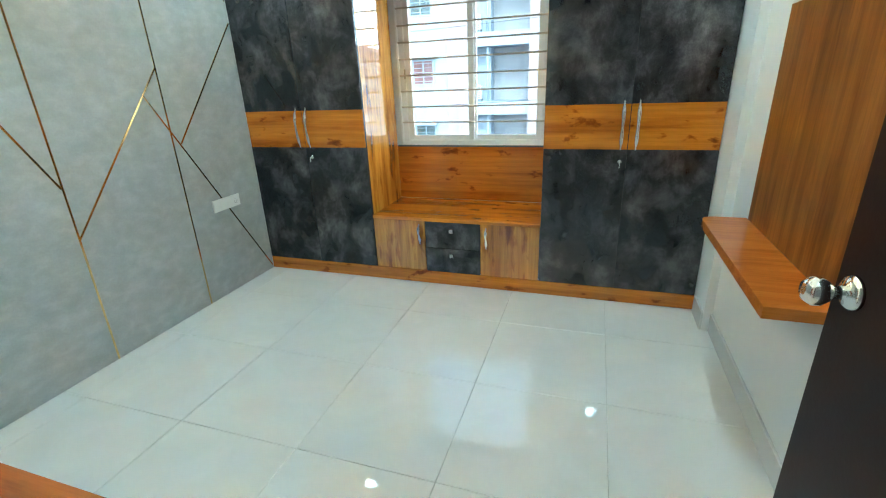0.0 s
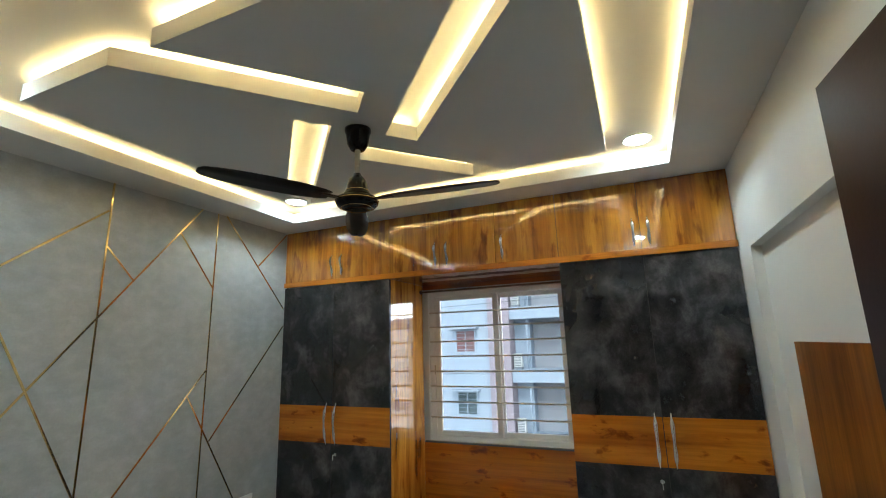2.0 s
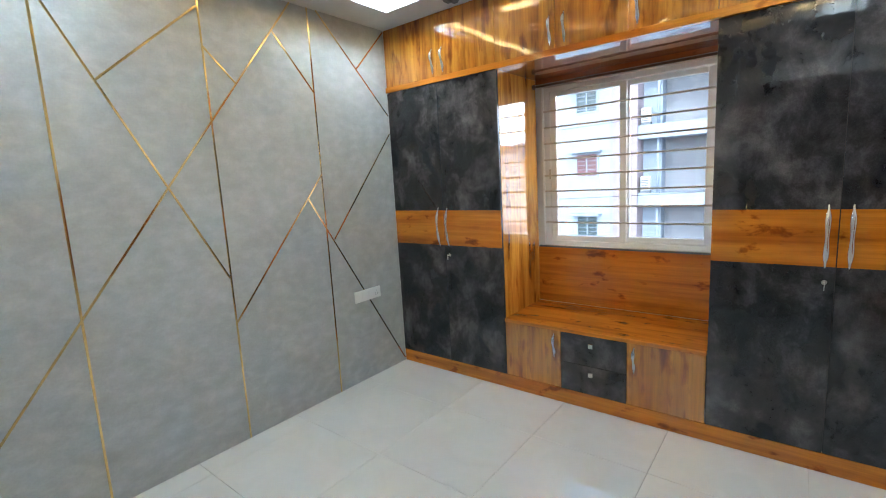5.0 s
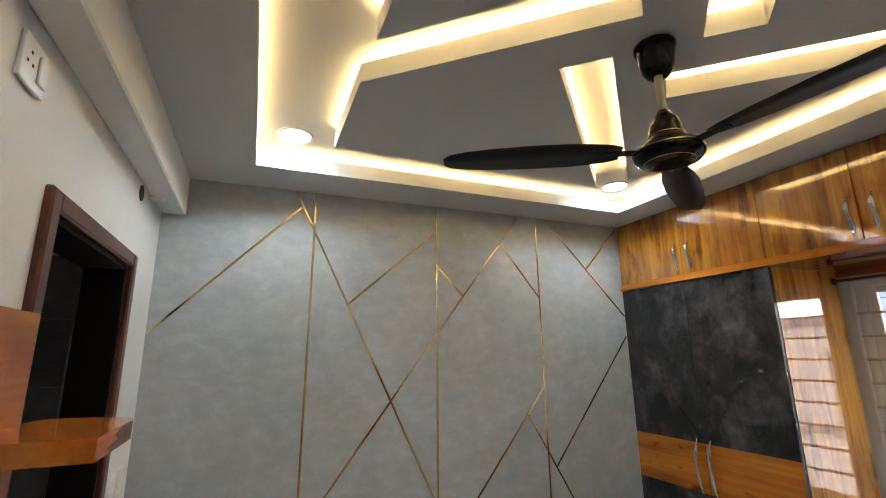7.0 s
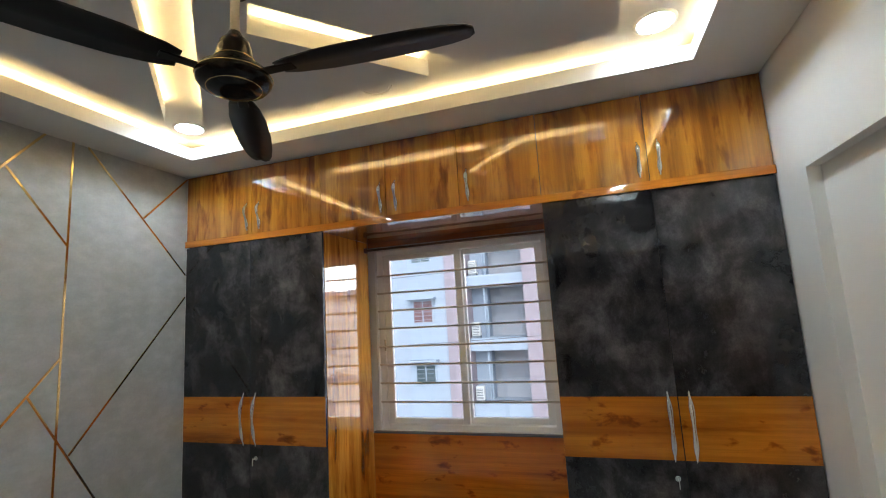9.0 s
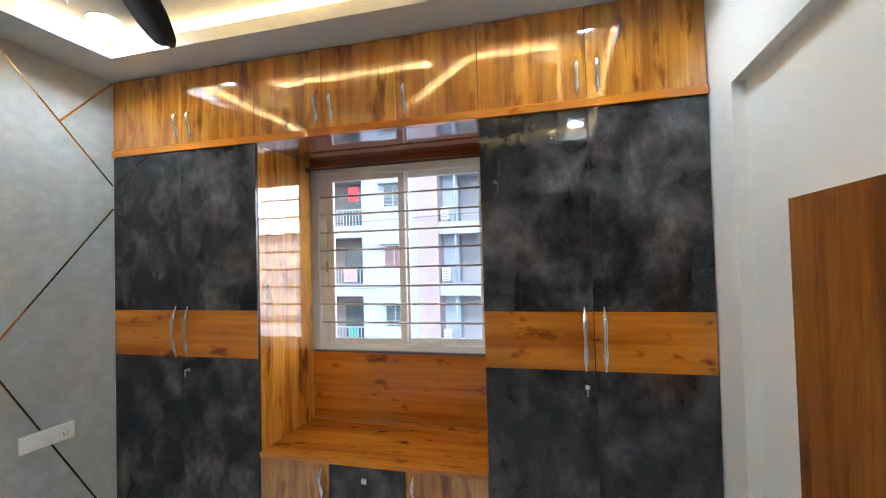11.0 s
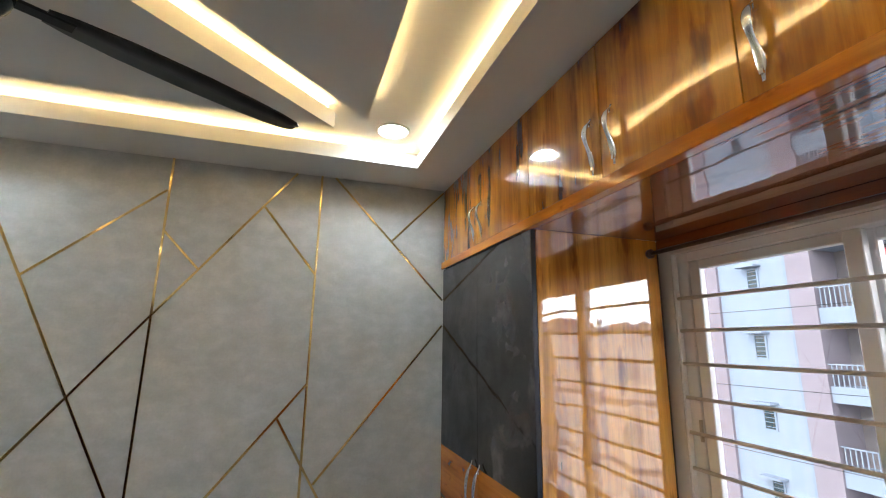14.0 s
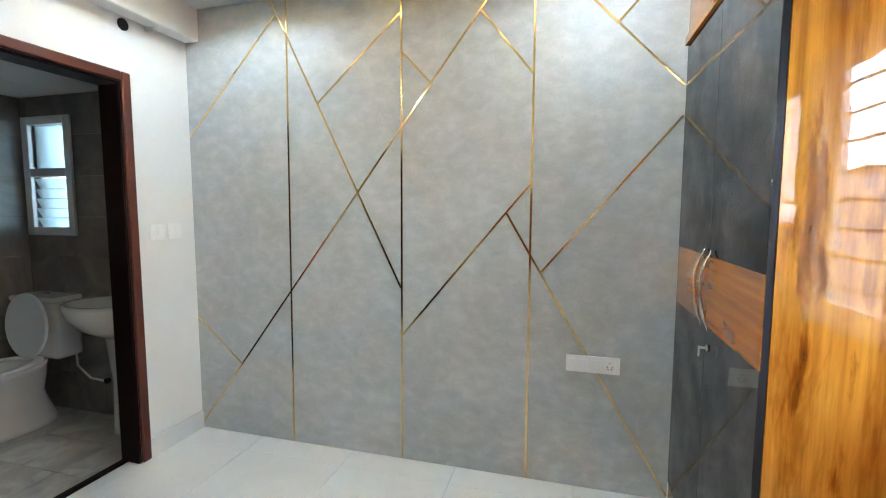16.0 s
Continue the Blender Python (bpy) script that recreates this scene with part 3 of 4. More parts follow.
def lock(x, z, parent):
    bm = turned(bmesh.new(), [(0.012, 0.0), (0.012, 0.005), (0.008, 0.0075)], 16)
    for v in bm.verts:
        v.co = Vector((x + v.co.x, -v.co.z - 0.0005, z + v.co.y))
    bmesh.ops.recalc_face_normals(bm, faces=bm.faces[:])
    part("lock", bm, chrome, parent, "small chrome lock")
    bm = boxed(x - 0.001, x + 0.001, -0.03, -0.006, z - 0.004, z + 0.004)
    box(bm, x - 0.0015, x + 0.0015, -0.032, -0.026, z - 0.032, z + 0.006, bevel=0.001)
    part("key", bm, steel, parent, "small steel key hanging in the lock")


def wardrobe(x0, xm, x1, label, lock_x):
    w = thing("wardrobe", (x0, 0.3, 0.0), label, "wardrobe", "fitted wardrobes")
    part("body", boxed(x0 + (0.002 if x0 < 1 else 0.019), x1 - (0.019 if x0 < 1 else 0.002), 0.021, 0.555, 0.096, 2.098), shadow_gap, w)
    for a, b, hx in ((x0, xm, xm - 0.038), (xm, x1, xm + 0.042)):
        d = part("door", boxed(a + 0.0015, b - 0.0015, 0.002, 0.020, 0.098, 2.096, bevel=0.001), edge_blue, w, "slate-grey laminate door with a wood band")
        part("panel", boxed(a + 0.002, b - 0.002, 0.0, 0.004, 1.2235, 2.0955), slate_mat, d, "charcoal cloudy gloss laminate")
        part("panel", boxed(a + 0.002, b - 0.002, 0.0, 0.004, 0.0985, 0.9715), slate_mat, d, "charcoal cloudy gloss laminate")
        part("band", boxed(a + 0.002, b - 0.002, 0.0, 0.004, 0.972, 1.223), wood_h, d, "honey wood-print band")
        part("handle", wave_handle(hx, 0.965, 1.247), chrome, d, "wavy chrome bow handle")
    lock(xm + lock_x, 0.903, w)


wardrobe(0.001, 0.475, 0.953, "charcoal laminate wardrobe with wood band, doors shut, key in the lock", 0.042)
wardrobe(2.142, 2.615, 3.082, "fitted charcoal laminate wardrobe, doors shut, key in the lock", -0.036)


def loft(name, edges, handles, label):
    x0, x1 = edges[0], edges[-1]
    u = thing(name, (x0, 0.3, 2.1), label, "wall cabinet", "loft cabinets above the wardrobes")
    part("body", boxed(x0 + 0.002, x1 - 0.002, 0.021, 0.555, 2.137, CZ - 0.003), shadow_gap, u)
    for a, b, hx in zip(edges, edges[1:], handles):
        d = part("door", boxed(a + 0.0015, b - 0.0015, 0.0, 0.019, 2.139, CZ - 0.005, bevel=0.001), wood_v, u, "glossy honey wood-print door")
        if hx:
            part("handle", wave_handle(hx, 2.158, 2.322, 0.016, 0.010, 0.0056), chrome, d, "wavy chrome bow handle")


loft("loft_cabinet", (0.001, 0.485, 0.949), (0.456, 0.542), "glossy honey wood-print loft cabinet with two shut doors")
loft("loft_cabinet", (0.949, 1.343, 1.743), (1.316, 1.402), "glossy honey wood-print loft cabinet with two shut doors over the window")
loft("loft_cabinet", (1.743, 2.142), (1.79,), "glossy honey wood-print loft cabinet with a single shut door")
loft("loft_cabinet", (2.142, 2.615, 3.082), (2.577, 2.659), "glossy honey wood-print loft cabinet with two shut doors beside the wall")
structure("trim_loft", boxed(0.001, 3.083, -0.012, 0.02, 2.099, 2.137, bevel=0.002), wood_h, "wood-print strip under the loft cabinets", "trim")
structure("trim_soffit", boxed(0.954, 2.141, 0.021, 0.555, 2.099, 2.134), wood_soffit_dim, "glossy red-brown wood underside above the window seat, darkened for shade", "soffit")
structure("trim_alcove_west", boxed(0.936, 0.9538, 0.0205, 0.53, 0.470, 2.098), wood_side_lit, "glossy wood-print side of the window alcove, brightened as if window-lit", "panel")
structure("trim_alcove_east", boxed(2.1412, 2.159, 0.0205, 0.53, 0.470, 2.098), wood_side_lit, "glossy wood-print side of the window alcove, brightened as if window-lit", "panel")
structure("trim_alcove_back", boxed(0.954, 2.141, 0.53, 0.559, 0.497, 0.905), wood_h, "wood-print back panel below the window", "panel")
structure("trim_alcove_head", boxed(0.9545, 2.1405, 0.532, 0.559, 2.066, 2.098), wood_soffit_dim, "wood strip above the window, in the soffit's darkened colour", "panel")
structure("trim_plinth", boxed(0.001, 3.083, 0.004, 0.022, 0.0, 0.094, bevel=0.001), wood_h, "wood-print plinth below the wardrobes", "plinth")

cab = thing("base_cabinet", (0.954, 0.3, 0.0), "low wood-print cabinet with two charcoal drawers under the window", "cabinet")
part("body", boxed(0.956, 2.14, 0.022, 0.52, 0.096, 0.468), shadow_gap, cab)
for a, b, hx in ((0.954, 1.348, 1.308), (1.744, 2.141, 1.787)):
    d = part("door", boxed(a + 0.0015, b - 0.0015, 0.001, 0.019, 0.098, 0.468, bevel=0.001), wood_v, cab, "honey wood-print door")
    part("handle", wave_handle(hx, 0.297, 0.452, 0.016, 0.010, 0.0056), chrome, d, "wavy chrome bow handle")
for z0, z1 in ((0.098, 0.276), (0.279, 0.468)):
    d = part("drawer", boxed(1.3495, 1.7425, 0.0, 0.019, z0, z1, bevel=0.001), slate_mat, cab, "charcoal laminate drawer front")
    zk = z0 + 0.134
    kb = boxed(1.537, 1.549, -0.014, 0.001, zk - 0.006, zk + 0.006)
    box(kb, 1.529, 1.557, -0.022, -0.013, zk - 0.014, zk + 0.014, bevel=0.003, seg=2)
    part("knob", kb, chrome, d, "small square metal knob")
single("worktop", boxed(0.954, 2.141, -0.006, 0.53, 0.470, 0.496, bevel=0.004, seg=2), wood_h, "glossy wood-print seat top under the window", "worktop")

# ---- window ----
win = thing("window_1", (1.55, 0.63, 0.915), "white two-pane sliding window, shut", "window", "", "structure")
Y0, Y1 = 0.585, 0.655
part("frame", boxed(0.985, 1.035, Y0, Y1, 0.915, 2.045, bevel=0.003), white_pvc, win)
part("frame", boxed(2.065, 2.115, Y0, Y1, 0.915, 2.045, bevel=0.003), white_pvc, win)
part("frame", boxed(1.035, 2.065, Y0, Y1, 0.915, 0.948, bevel=0.003), white_pvc, win)
part("frame", boxed(1.035, 2.065, Y0, Y1, 2.012, 2.045, bevel=0.003), white_pvc, win)


def sash(x0, x1, y0, y1):
    s = part("sash", boxed(x0, x0 + 0.043, y0, y1, 0.950, 2.010, bevel=0.003), white_pvc, win)
    part("sash_stile", boxed(x1 - 0.043, x1, y0, y1, 0.950, 2.010, bevel=0.003), white_pvc, s)
    part("sash_rail", boxed(x0 + 0.043, x1 - 0.043, y0, y1, 0.950, 0.985, bevel=0.003), white_pvc, s)
    part("sash_rail", boxed(x0 + 0.043, x1 - 0.043, y0, y1, 1.978, 2.010, bevel=0.003), white_pvc, s)
    p = part("pane", boxed(x0 + 0.041, x1 - 0.041, (y0 + y1) / 2 - 0.002, (y0 + y1) / 2 + 0.002, 0.983, 1.980), clear_glass, s)
    p.visible_shadow = False


sash(1.037, 1.565, 0.590, 0.617)
sash(1.535, 2.063, 0.622, 0.650)
part("latch", boxed(1.028, 1.036, 0.575, 0.588, 1.40, 1.47, bevel=0.002), steel, win)
structure("window_sill", boxed(0.9545, 2.1405, 0.532, 0.72, 0.897, 0.9145, bevel=0.002), granite, "dark grey stone sill", "sill")
gr = thing("window_grille", (1.55, 0.57, 0.93), "painted steel grille of level bars inside the window", "window grille")
for x in (0.99, 2.11):
    part("upright", boxed(x - 0.004, x + 0.004, 0.563, 0.583, 0.917, 2.043, bevel=0.001), white_pvc, gr)
for i in range(8):
    z = 1.085 + 0.1135 * i
    part("bar", tube(bmesh.new(), [(0.991, 0.573, z), (1.55, 0.573, z - 0.001), (2.109, 0.573, z)], 0.0062, 10), bar_steel, gr)
rod = thing("curtain_rod", (0.955, 0.495, 2.045), "thin brown curtain rod across the window head", "curtain rod")
part("rod", tube(bmesh.new(), [(0.966, 0.495, 2.046), (2.128, 0.495, 2.046)], 0.0075), rod_brown, rod)
for x in (0.9542, 2.1288):
    part("bracket", tube(bmesh.new(), [(x, 0.495, 2.046), (x + 0.012, 0.495, 2.046)], 0.017, 14), rod_brown, rod)

# ---- sockets and switches ----
sk = thing("power_socket", (0.0, -0.355, 0.635), "white socket plate with two switches on the grey wall", "socket")
part("plate", boxed(0.0, 0.010, -0.479, -0.230, 0.594, 0.677, bevel=0.003, seg=2), white_plastic, sk)
for y in (-0.455, -0.395, -0.335):
    part("rocker", boxed(0.010, 0.0135, y - 0.02, y + 0.018, 0.61, 0.66, bevel=0.0015), white_plastic, sk)
o = part("outlet", boxed(0.010, 0.013, -0.305, -0.250, 0.607, 0.664, bevel=0.0015), white_plastic, sk)
for dy, dz in ((0, 0.014), (-0.012, -0.004), (0.012, -0.004), (-0.008, -0.016), (0.008, -0.016)):
    part("hole", boxed(0.0128, 0.0134, -0.2785 + dy, -0.2735 + dy, 0.636 + dz - 0.0025, 0.636 + dz + 0.0025), black, o)
for x in (0.10, 0.215):
    sp = thing("switch_plate", (x + 0.045, -2.70, 1.26), "white modular switch plate on the white wall", "switch", "switches beside the bathroom door")
    part("plate", boxed(x, x + 0.092, -2.70, -2.692, 1.212, 1.305, bevel=0.003, seg=2), white_plastic, sp)
    for k in range(2):
        part("rocker", boxed(x + 0.014 + 0.034 * k, x + 0.044 + 0.034 * k, -2.692, -2.689, 1.235, 1.282, bevel=0.001), white_plastic, sp)
hs = thing("power_socket", (1.325, -2.70, 2.26), "white socket plate high on the white wall", "socket")
part("plate", boxed(1.275, 1.375, -2.70, -2.690, 2.215, 2.31, bevel=0.003, seg=2), white_plastic, hs)
part("rocker", boxed(1.285, 1.318, -2.690, -2.684, 2.232, 2.29, bevel=0.002), white_plastic, hs)
for dx, dz in ((0, 0.016), (-0.011, -0.006), (0.011, -0.006)):
    part("hole", boxed(1.343 + dx, 1.349 + dx, -2.6905, -2.6894, 2.26 + dz, 2.266 + dz), black, hs)
hole = turned(bmesh.new(), [(0.030, -0.002), (0.030, 0.002)], 24)
for v in hole.verts:
    v.co = Vector((0.394 + v.co.x, -2.6985 + v.co.z, 2.322 + v.co.y))
single("pipe_hole", hole, black, "round open pipe hole in the white wall", "hole")
single("drain_pipe", tube(bmesh.new(), [(0.262, -2.72, 2.345), (0.262, -2.66, 2.345), (0.255, -2.645, 2.344)], 0.011, 12), white_plastic, "short white drain pipe stub", "pipe")

# ---- dressing shelves and panels ----
def shelf_mesh(x0, x1, y0, y1, z0, z1, r):
    """A board on the south wall whose free west end is rounded off."""
    pts = [(x1, y0), (x1, y1)]
    for i in range(9):
        a = math.pi / 2 * i / 8
        pts.append((x0 + 0.10 - 0.10 * math.sin(a) - 0.0, y1 - r + r * math.cos(a)))
    pts.append((x0, y0))
    bm = prism(bmesh.new(), pts, z0, z1)
    bmesh.ops.recalc_face_normals(bm, faces=bm.faces[:])
    return bm


du = thing("dressing_unit", (1.4, -2.70, 0.75), "wood-print wall panel with rounded floating shelves beside the bathroom door", "wall shelf")
part("back_panel", boxed(1.172, 1.43, -2.70, -2.664, 0.70, 1.80, bevel=0.002), wood_shelf, du)
for z in (1.588, 1.35, 1.088, 0.75):
    part("shelf", shelf_mesh(1.10 if z > 0.8 else 1.178, 1.43 if z > 0.8 else 1.95, -2.664, -2.475 if z > 0.8 else -2.456, z - 0.036, z, 0.17), wood_shelf, du)

tp = thing("wall_unit", (3.13, -1.0, 0.75), "brown wood-print wall panel with a rounded ledge in the recess", "wall panel")
part("back_panel", boxed(3.112, 3.13, -1.45, -0.552, 0.70, 1.607, bevel=0.001), wood_panel, tp)
bm = bmesh.new()
pts = [(3.112, -1.45), (3.112, -0.53)]
for i in range(9):
    a = math.pi / 2 * i / 8
    pts.append((2.985 - 0.06 * math.sin(a), -0.59 + 0.06 * math.cos(a)))
pts.append((2.925, -1.45))
prism(bm, pts, 0.712, 0.75)
bmesh.ops.recalc_face_normals(bm, faces=bm.faces[:])
part("ledge", bm, wood_shelf, tp, "wood-print ledge with rounded corner")

# ---- bathroom ----
def minus(rect, holes):
    """What is left of rect (u0, u1, v0, v1) outside the holes, as rectangles."""
    rest = [rect]
    for h in holes:
        out = []
        for u0, u1, v0, v1 in rest:
            if h[1] <= u0 or h[0] >= u1 or h[3] <= v0 or h[2] >= v1:
                out.append((u0, u1, v0, v1))
                continue
            if h[0] > u0:
                out.append((u0, h[0], v0, v1))
            if h[1] < u1:
                out.append((h[1], u1, v0, v1))
            m0, m1 = max(u0, h[0]), min(u1, h[1])
            if h[2] > v0:
                out.append((m0, m1, v0, h[2]))
            if h[3] < v1:
                out.append((m0, m1, h[3], v1))
        rest = out
    return rest


wc = thing("toilet", (0.3, -3.85, -0.02), "white ceramic toilet with its lid up", "toilet")


def oval_loft(rings, seg=28, cy=0.0):
    """Rings of (centre x, half length, half width, z)."""
    bm = bmesh.new()
    rows = [[bm.verts.new((cx + a * math.cos(2 * math.pi * i / seg), cy + b * math.sin(2 * math.pi * i / seg), z)) for i in range(seg)] for cx, a, b, z in rings]
    for p, q in zip(rows, rows[1:]):
        for i in range(seg):
            bm.faces.new((p[i], p[(i + 1) % seg], q[(i + 1) % seg], q[i])).smooth = True
    bm.faces.new(rows[0][::-1])
    bm.faces.new(rows[-1])
    bmesh.ops.recalc_face_normals(bm, faces=bm.faces[:])
    return bm


WY = -3.85
part("bowl", oval_loft([(0.34, 0.25, 0.13, -0.02), (0.34, 0.245, 0.125, 0.02), (0.335, 0.20, 0.095, 0.12), (0.36, 0.20, 0.11, 0.20), (0.40, 0.25, 0.165, 0.30),
                        (0.42, 0.275, 0.185, 0.37), (0.42, 0.28, 0.19, 0.395), (0.44, 0.21, 0.135, 0.397), (0.44, 0.19, 0.12, 0.33), (0.44, 0.11, 0.08, 0.25)], cy=WY), ceramic, wc)
bm = bmesh.new()
n = 28
prof = [(0.225, 0.15, 0.400), (0.225, 0.15, 0.417), (0.275, 0.185, 0.417), (0.28, 0.19, 0.400)]
rows = [[bm.verts.new((0.44 + a * math.cos(2 * math.pi * i / n), WY + b * math.sin(2 * math.pi * i / n), z)) for i in range(n)] for a, b, z in prof]
for p, q in zip(rows, rows[1:] + rows[:1]):
    for i in range(n):
        bm.faces.new((p[i], p[(i + 1) % n], q[(i + 1) % n], q[i])).smooth = True
bmesh.ops.recalc_face_normals(bm, faces=bm.faces[:])
part("seat", bm, white_plastic, wc, "white plastic seat ring")
lid = oval_loft([(0.0, 0.205, 0.18, 0.0), (0.0, 0.215, 0.19, 0.006), (0.0, 0.215, 0.19, 0.016), (0.0, 0.20, 0.175, 0.022)], cy=0)
for v in lid.verts:
    x, y, z = v.co
    v.co = Vector((0.235 - z + 0.10 * (0 - x) * 0.6, WY + y, 0.63 + x * 0.98))
bmesh.ops.recalc_face_normals(lid, faces=lid.faces[:])
part("lid", lid, white_plastic, wc, "raised white lid")
part("tank", boxed(0.006, 0.185, WY - 0.19, WY + 0.19, 0.40, 0.775, bevel=0.03, seg=4), ceramic, wc)
part("tank_lid", boxed(0.004, 0.195, WY - 0.2, WY + 0.2, 0.776, 0.812, bevel=0.012, seg=3), ceramic, wc)
part("flush_button", turned(bmesh.new(), [(0.024, 0.812), (0.024, 0.820), (0.018, 0.823)], 20, (0.10, WY, 0)), chrome, wc, "chrome flush button")

BY = -3.17
wb = thing("wash_basin", (0.2, BY, 0.80), "white ceramic wash basin with half pedestal", "wash basin")
part("bowl", oval_loft([(0.16, 0.07, 0.08, 0.60), (0.19, 0.14, 0.17, 0.66), (0.205, 0.195, 0.235, 0.745), (0.21, 0.205, 0.25, 0.80), (0.21, 0.205, 0.25, 0.822),
                        (0.215, 0.175, 0.215, 0.824), (0.215, 0.15, 0.185, 0.78), (0.21, 0.08, 0.09, 0.72)], cy=BY), ceramic, wb)
part("pedestal", oval_loft([(0.11, 0.09, 0.085, -0.02), (0.11, 0.085, 0.08, 0.02), (0.11, 0.075, 0.068, 0.3), (0.13, 0.085, 0.085, 0.61)], cy=BY), ceramic, wb)
part("tap", tube(bmesh.new(), [(0.05, BY, 0.823), (0.05, BY, 0.90), (0.065, BY, 0.925), (0.15, BY, 0.915)], 0.012), chrome, wb, "chrome tap")
single("water_hose", tube(bmesh.new(), [(0.03, -3.42, 0.25), (0.05, -3.44, 0.24), (0.06, -3.55, 0.25), (0.06, -3.66, 0.33), (0.05, -3.68, 0.42)], 0.007, 8), white_plastic, "white water hose between valve and cistern", "hose")
av = thing("angle_valve", (0.0, -3.40, 0.25), "chrome and black angle valve on the tiled wall", "valve")
part("body", tube(bmesh.new(), [(0.004, -3.40, 0.25), (0.05, -3.40, 0.25)], 0.012), chrome, av)
part("knob", tube(bmesh.new(), [(0.05, -3.40, 0.25), (0.075, -3.40, 0.25)], 0.018, 12), black, av, "dark valve knob")

bw = thing("window_2", (0.0, -3.87, 1.6), "white bathroom window, frosted pane above glass louvres", "window", "", "structure")
for a in ((-4.09, -4.03, 1.205, 2.0), (-3.705, -3.65, 1.205, 2.0), (-4.03, -3.705, 1.205, 1.26), (-4.03, -3.705, 1.945, 2.0), (-4.03, -3.705, 1.60, 1.655)):
    part("frame", boxed(-0.05, 0.022, a[0], a[1], a[2], a[3], bevel=0.003), white_pvc, bw)
p = part("pane", boxed(-0.03, -0.025, -4.03, -3.705, 1.655, 1.945), frosted, bw, "frosted glass pane")
p.visible_shadow = False
for i in range(5):
    z = 1.29 + 0.066 * i
    bm = boxed(-0.0025, 0.0025, -4.028, -3.707, -0.036, 0.036)
    bmesh.ops.rotate(bm, verts=bm.verts[:], cent=(0, 0, 0), matrix=Matrix.Rotation(radians(28), 3, "Y"))
    bmesh.ops.translate(bm, verts=bm.verts[:], vec=(-0.02, 0, z))
    q = part("louvre", bm, frosted, bw, "glass louvre slat")
    q.visible_shadow = False

# ---- outside ----
GZ = -10.2
bm = bmesh.new()
n = 48
ringv = [[bm.verts.new((r * math.cos(2 * math.pi * i / n), 5 + r * math.sin(2 * math.pi * i / n), GZ)) for i in range(n)] for r in (30, 120, 600, 2500)]
bm.faces.new(ringv[0])
for a, b in zip(ringv, ringv[1:]):
    for i in range(n):
        bm.faces.new((a[i], b[i], b[(i + 1) % n], a[(i + 1) % n]))
bmesh.ops.recalc_face_normals(bm, faces=bm.faces[:])
structure("ground", bm, ground_mat, "dusty earth ground between the buildings", "ground")

FYD, TOP = 19.4, 14.4
ab = thing("apartment_building", (-8, FYD, GZ), "white apartment block with pink bands, balconies and windows", "apartment building")
FLOORS = [0.2 + 3.03 * k for k in range(-3, 5)]


def wall_piece(x0, x1, y0, y1, z0, z1, mat):
    part("wall", boxed(x0, x1, y0, y1, z0, z1), mat, ab)


wall_piece(-30.0, -16.4, FYD, FYD + 6, GZ, TOP, fac_white_dimmed)
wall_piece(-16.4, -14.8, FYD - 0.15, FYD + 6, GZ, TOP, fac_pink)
wall_piece(-14.8, -11.4, FYD, FYD + 6, GZ, TOP, fac_white_dimmed)
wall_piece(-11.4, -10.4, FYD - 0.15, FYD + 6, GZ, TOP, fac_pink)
wall_piece(-10.4, -7.5, FYD + 1.4, FYD + 6, GZ, TOP, fac_inner_shade)
wall_piece(-7.5, -4.5, FYD, FYD + 6, GZ, TOP, fac_white_dimmed)
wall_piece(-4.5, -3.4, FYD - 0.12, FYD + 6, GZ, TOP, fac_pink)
wall_piece(-3.4, -2.6, FYD + 0.9, FYD + 6, GZ, TOP, fac_white_dimmed)
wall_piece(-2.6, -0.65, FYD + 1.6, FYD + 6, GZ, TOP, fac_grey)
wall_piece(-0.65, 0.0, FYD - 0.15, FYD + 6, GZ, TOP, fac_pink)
wall_piece(0.0, 3.0, FYD, FYD + 6, GZ, TOP, fac_white_dimmed)
part("roof", boxed(-30.2, 3.2, FYD - 0.3, FYD + 6.2, TOP, TOP + 0.25, bevel=0.03), fac_white_dimmed, ab)


def far_window(xc, zc, w, h, pane, hood=True, split=2):
    wdw = part("window", holed("y", FYD - 0.035, FYD + 0.002, xc - w / 2 - 0.06, xc + w / 2 + 0.06, zc - h / 2 - 0.06, zc + h / 2 + 0.06,
                               [(xc - w / 2 + w * i / split + 0.025, xc - w / 2 + w * (i + 1) / split - 0.025, zc - h / 2, zc + h / 2) for i in range(split)]), fac_white_dimmed, ab)
    part("pane", boxed(xc - w / 2, xc + w / 2, FYD - 0.012, FYD - 0.004, zc - h / 2, zc + h / 2), pane, wdw)
    for i in range(5):
        z = zc - h / 2 + h * (i + 0.5) / 5
        part("grille_bar", boxed(xc - w / 2, xc + w / 2, FYD - 0.05, FYD - 0.036, z - 0.012, z + 0.012), fac_white_dimmed, wdw)
    if hood:
        part("hood", boxed(xc - w / 2 - 0.22, xc + w / 2 + 0.22, FYD - 0.5, FYD + 0.002, zc + h / 2 + 0.10, zc + h / 2 + 0.18), fac_white_dimmed, wdw)


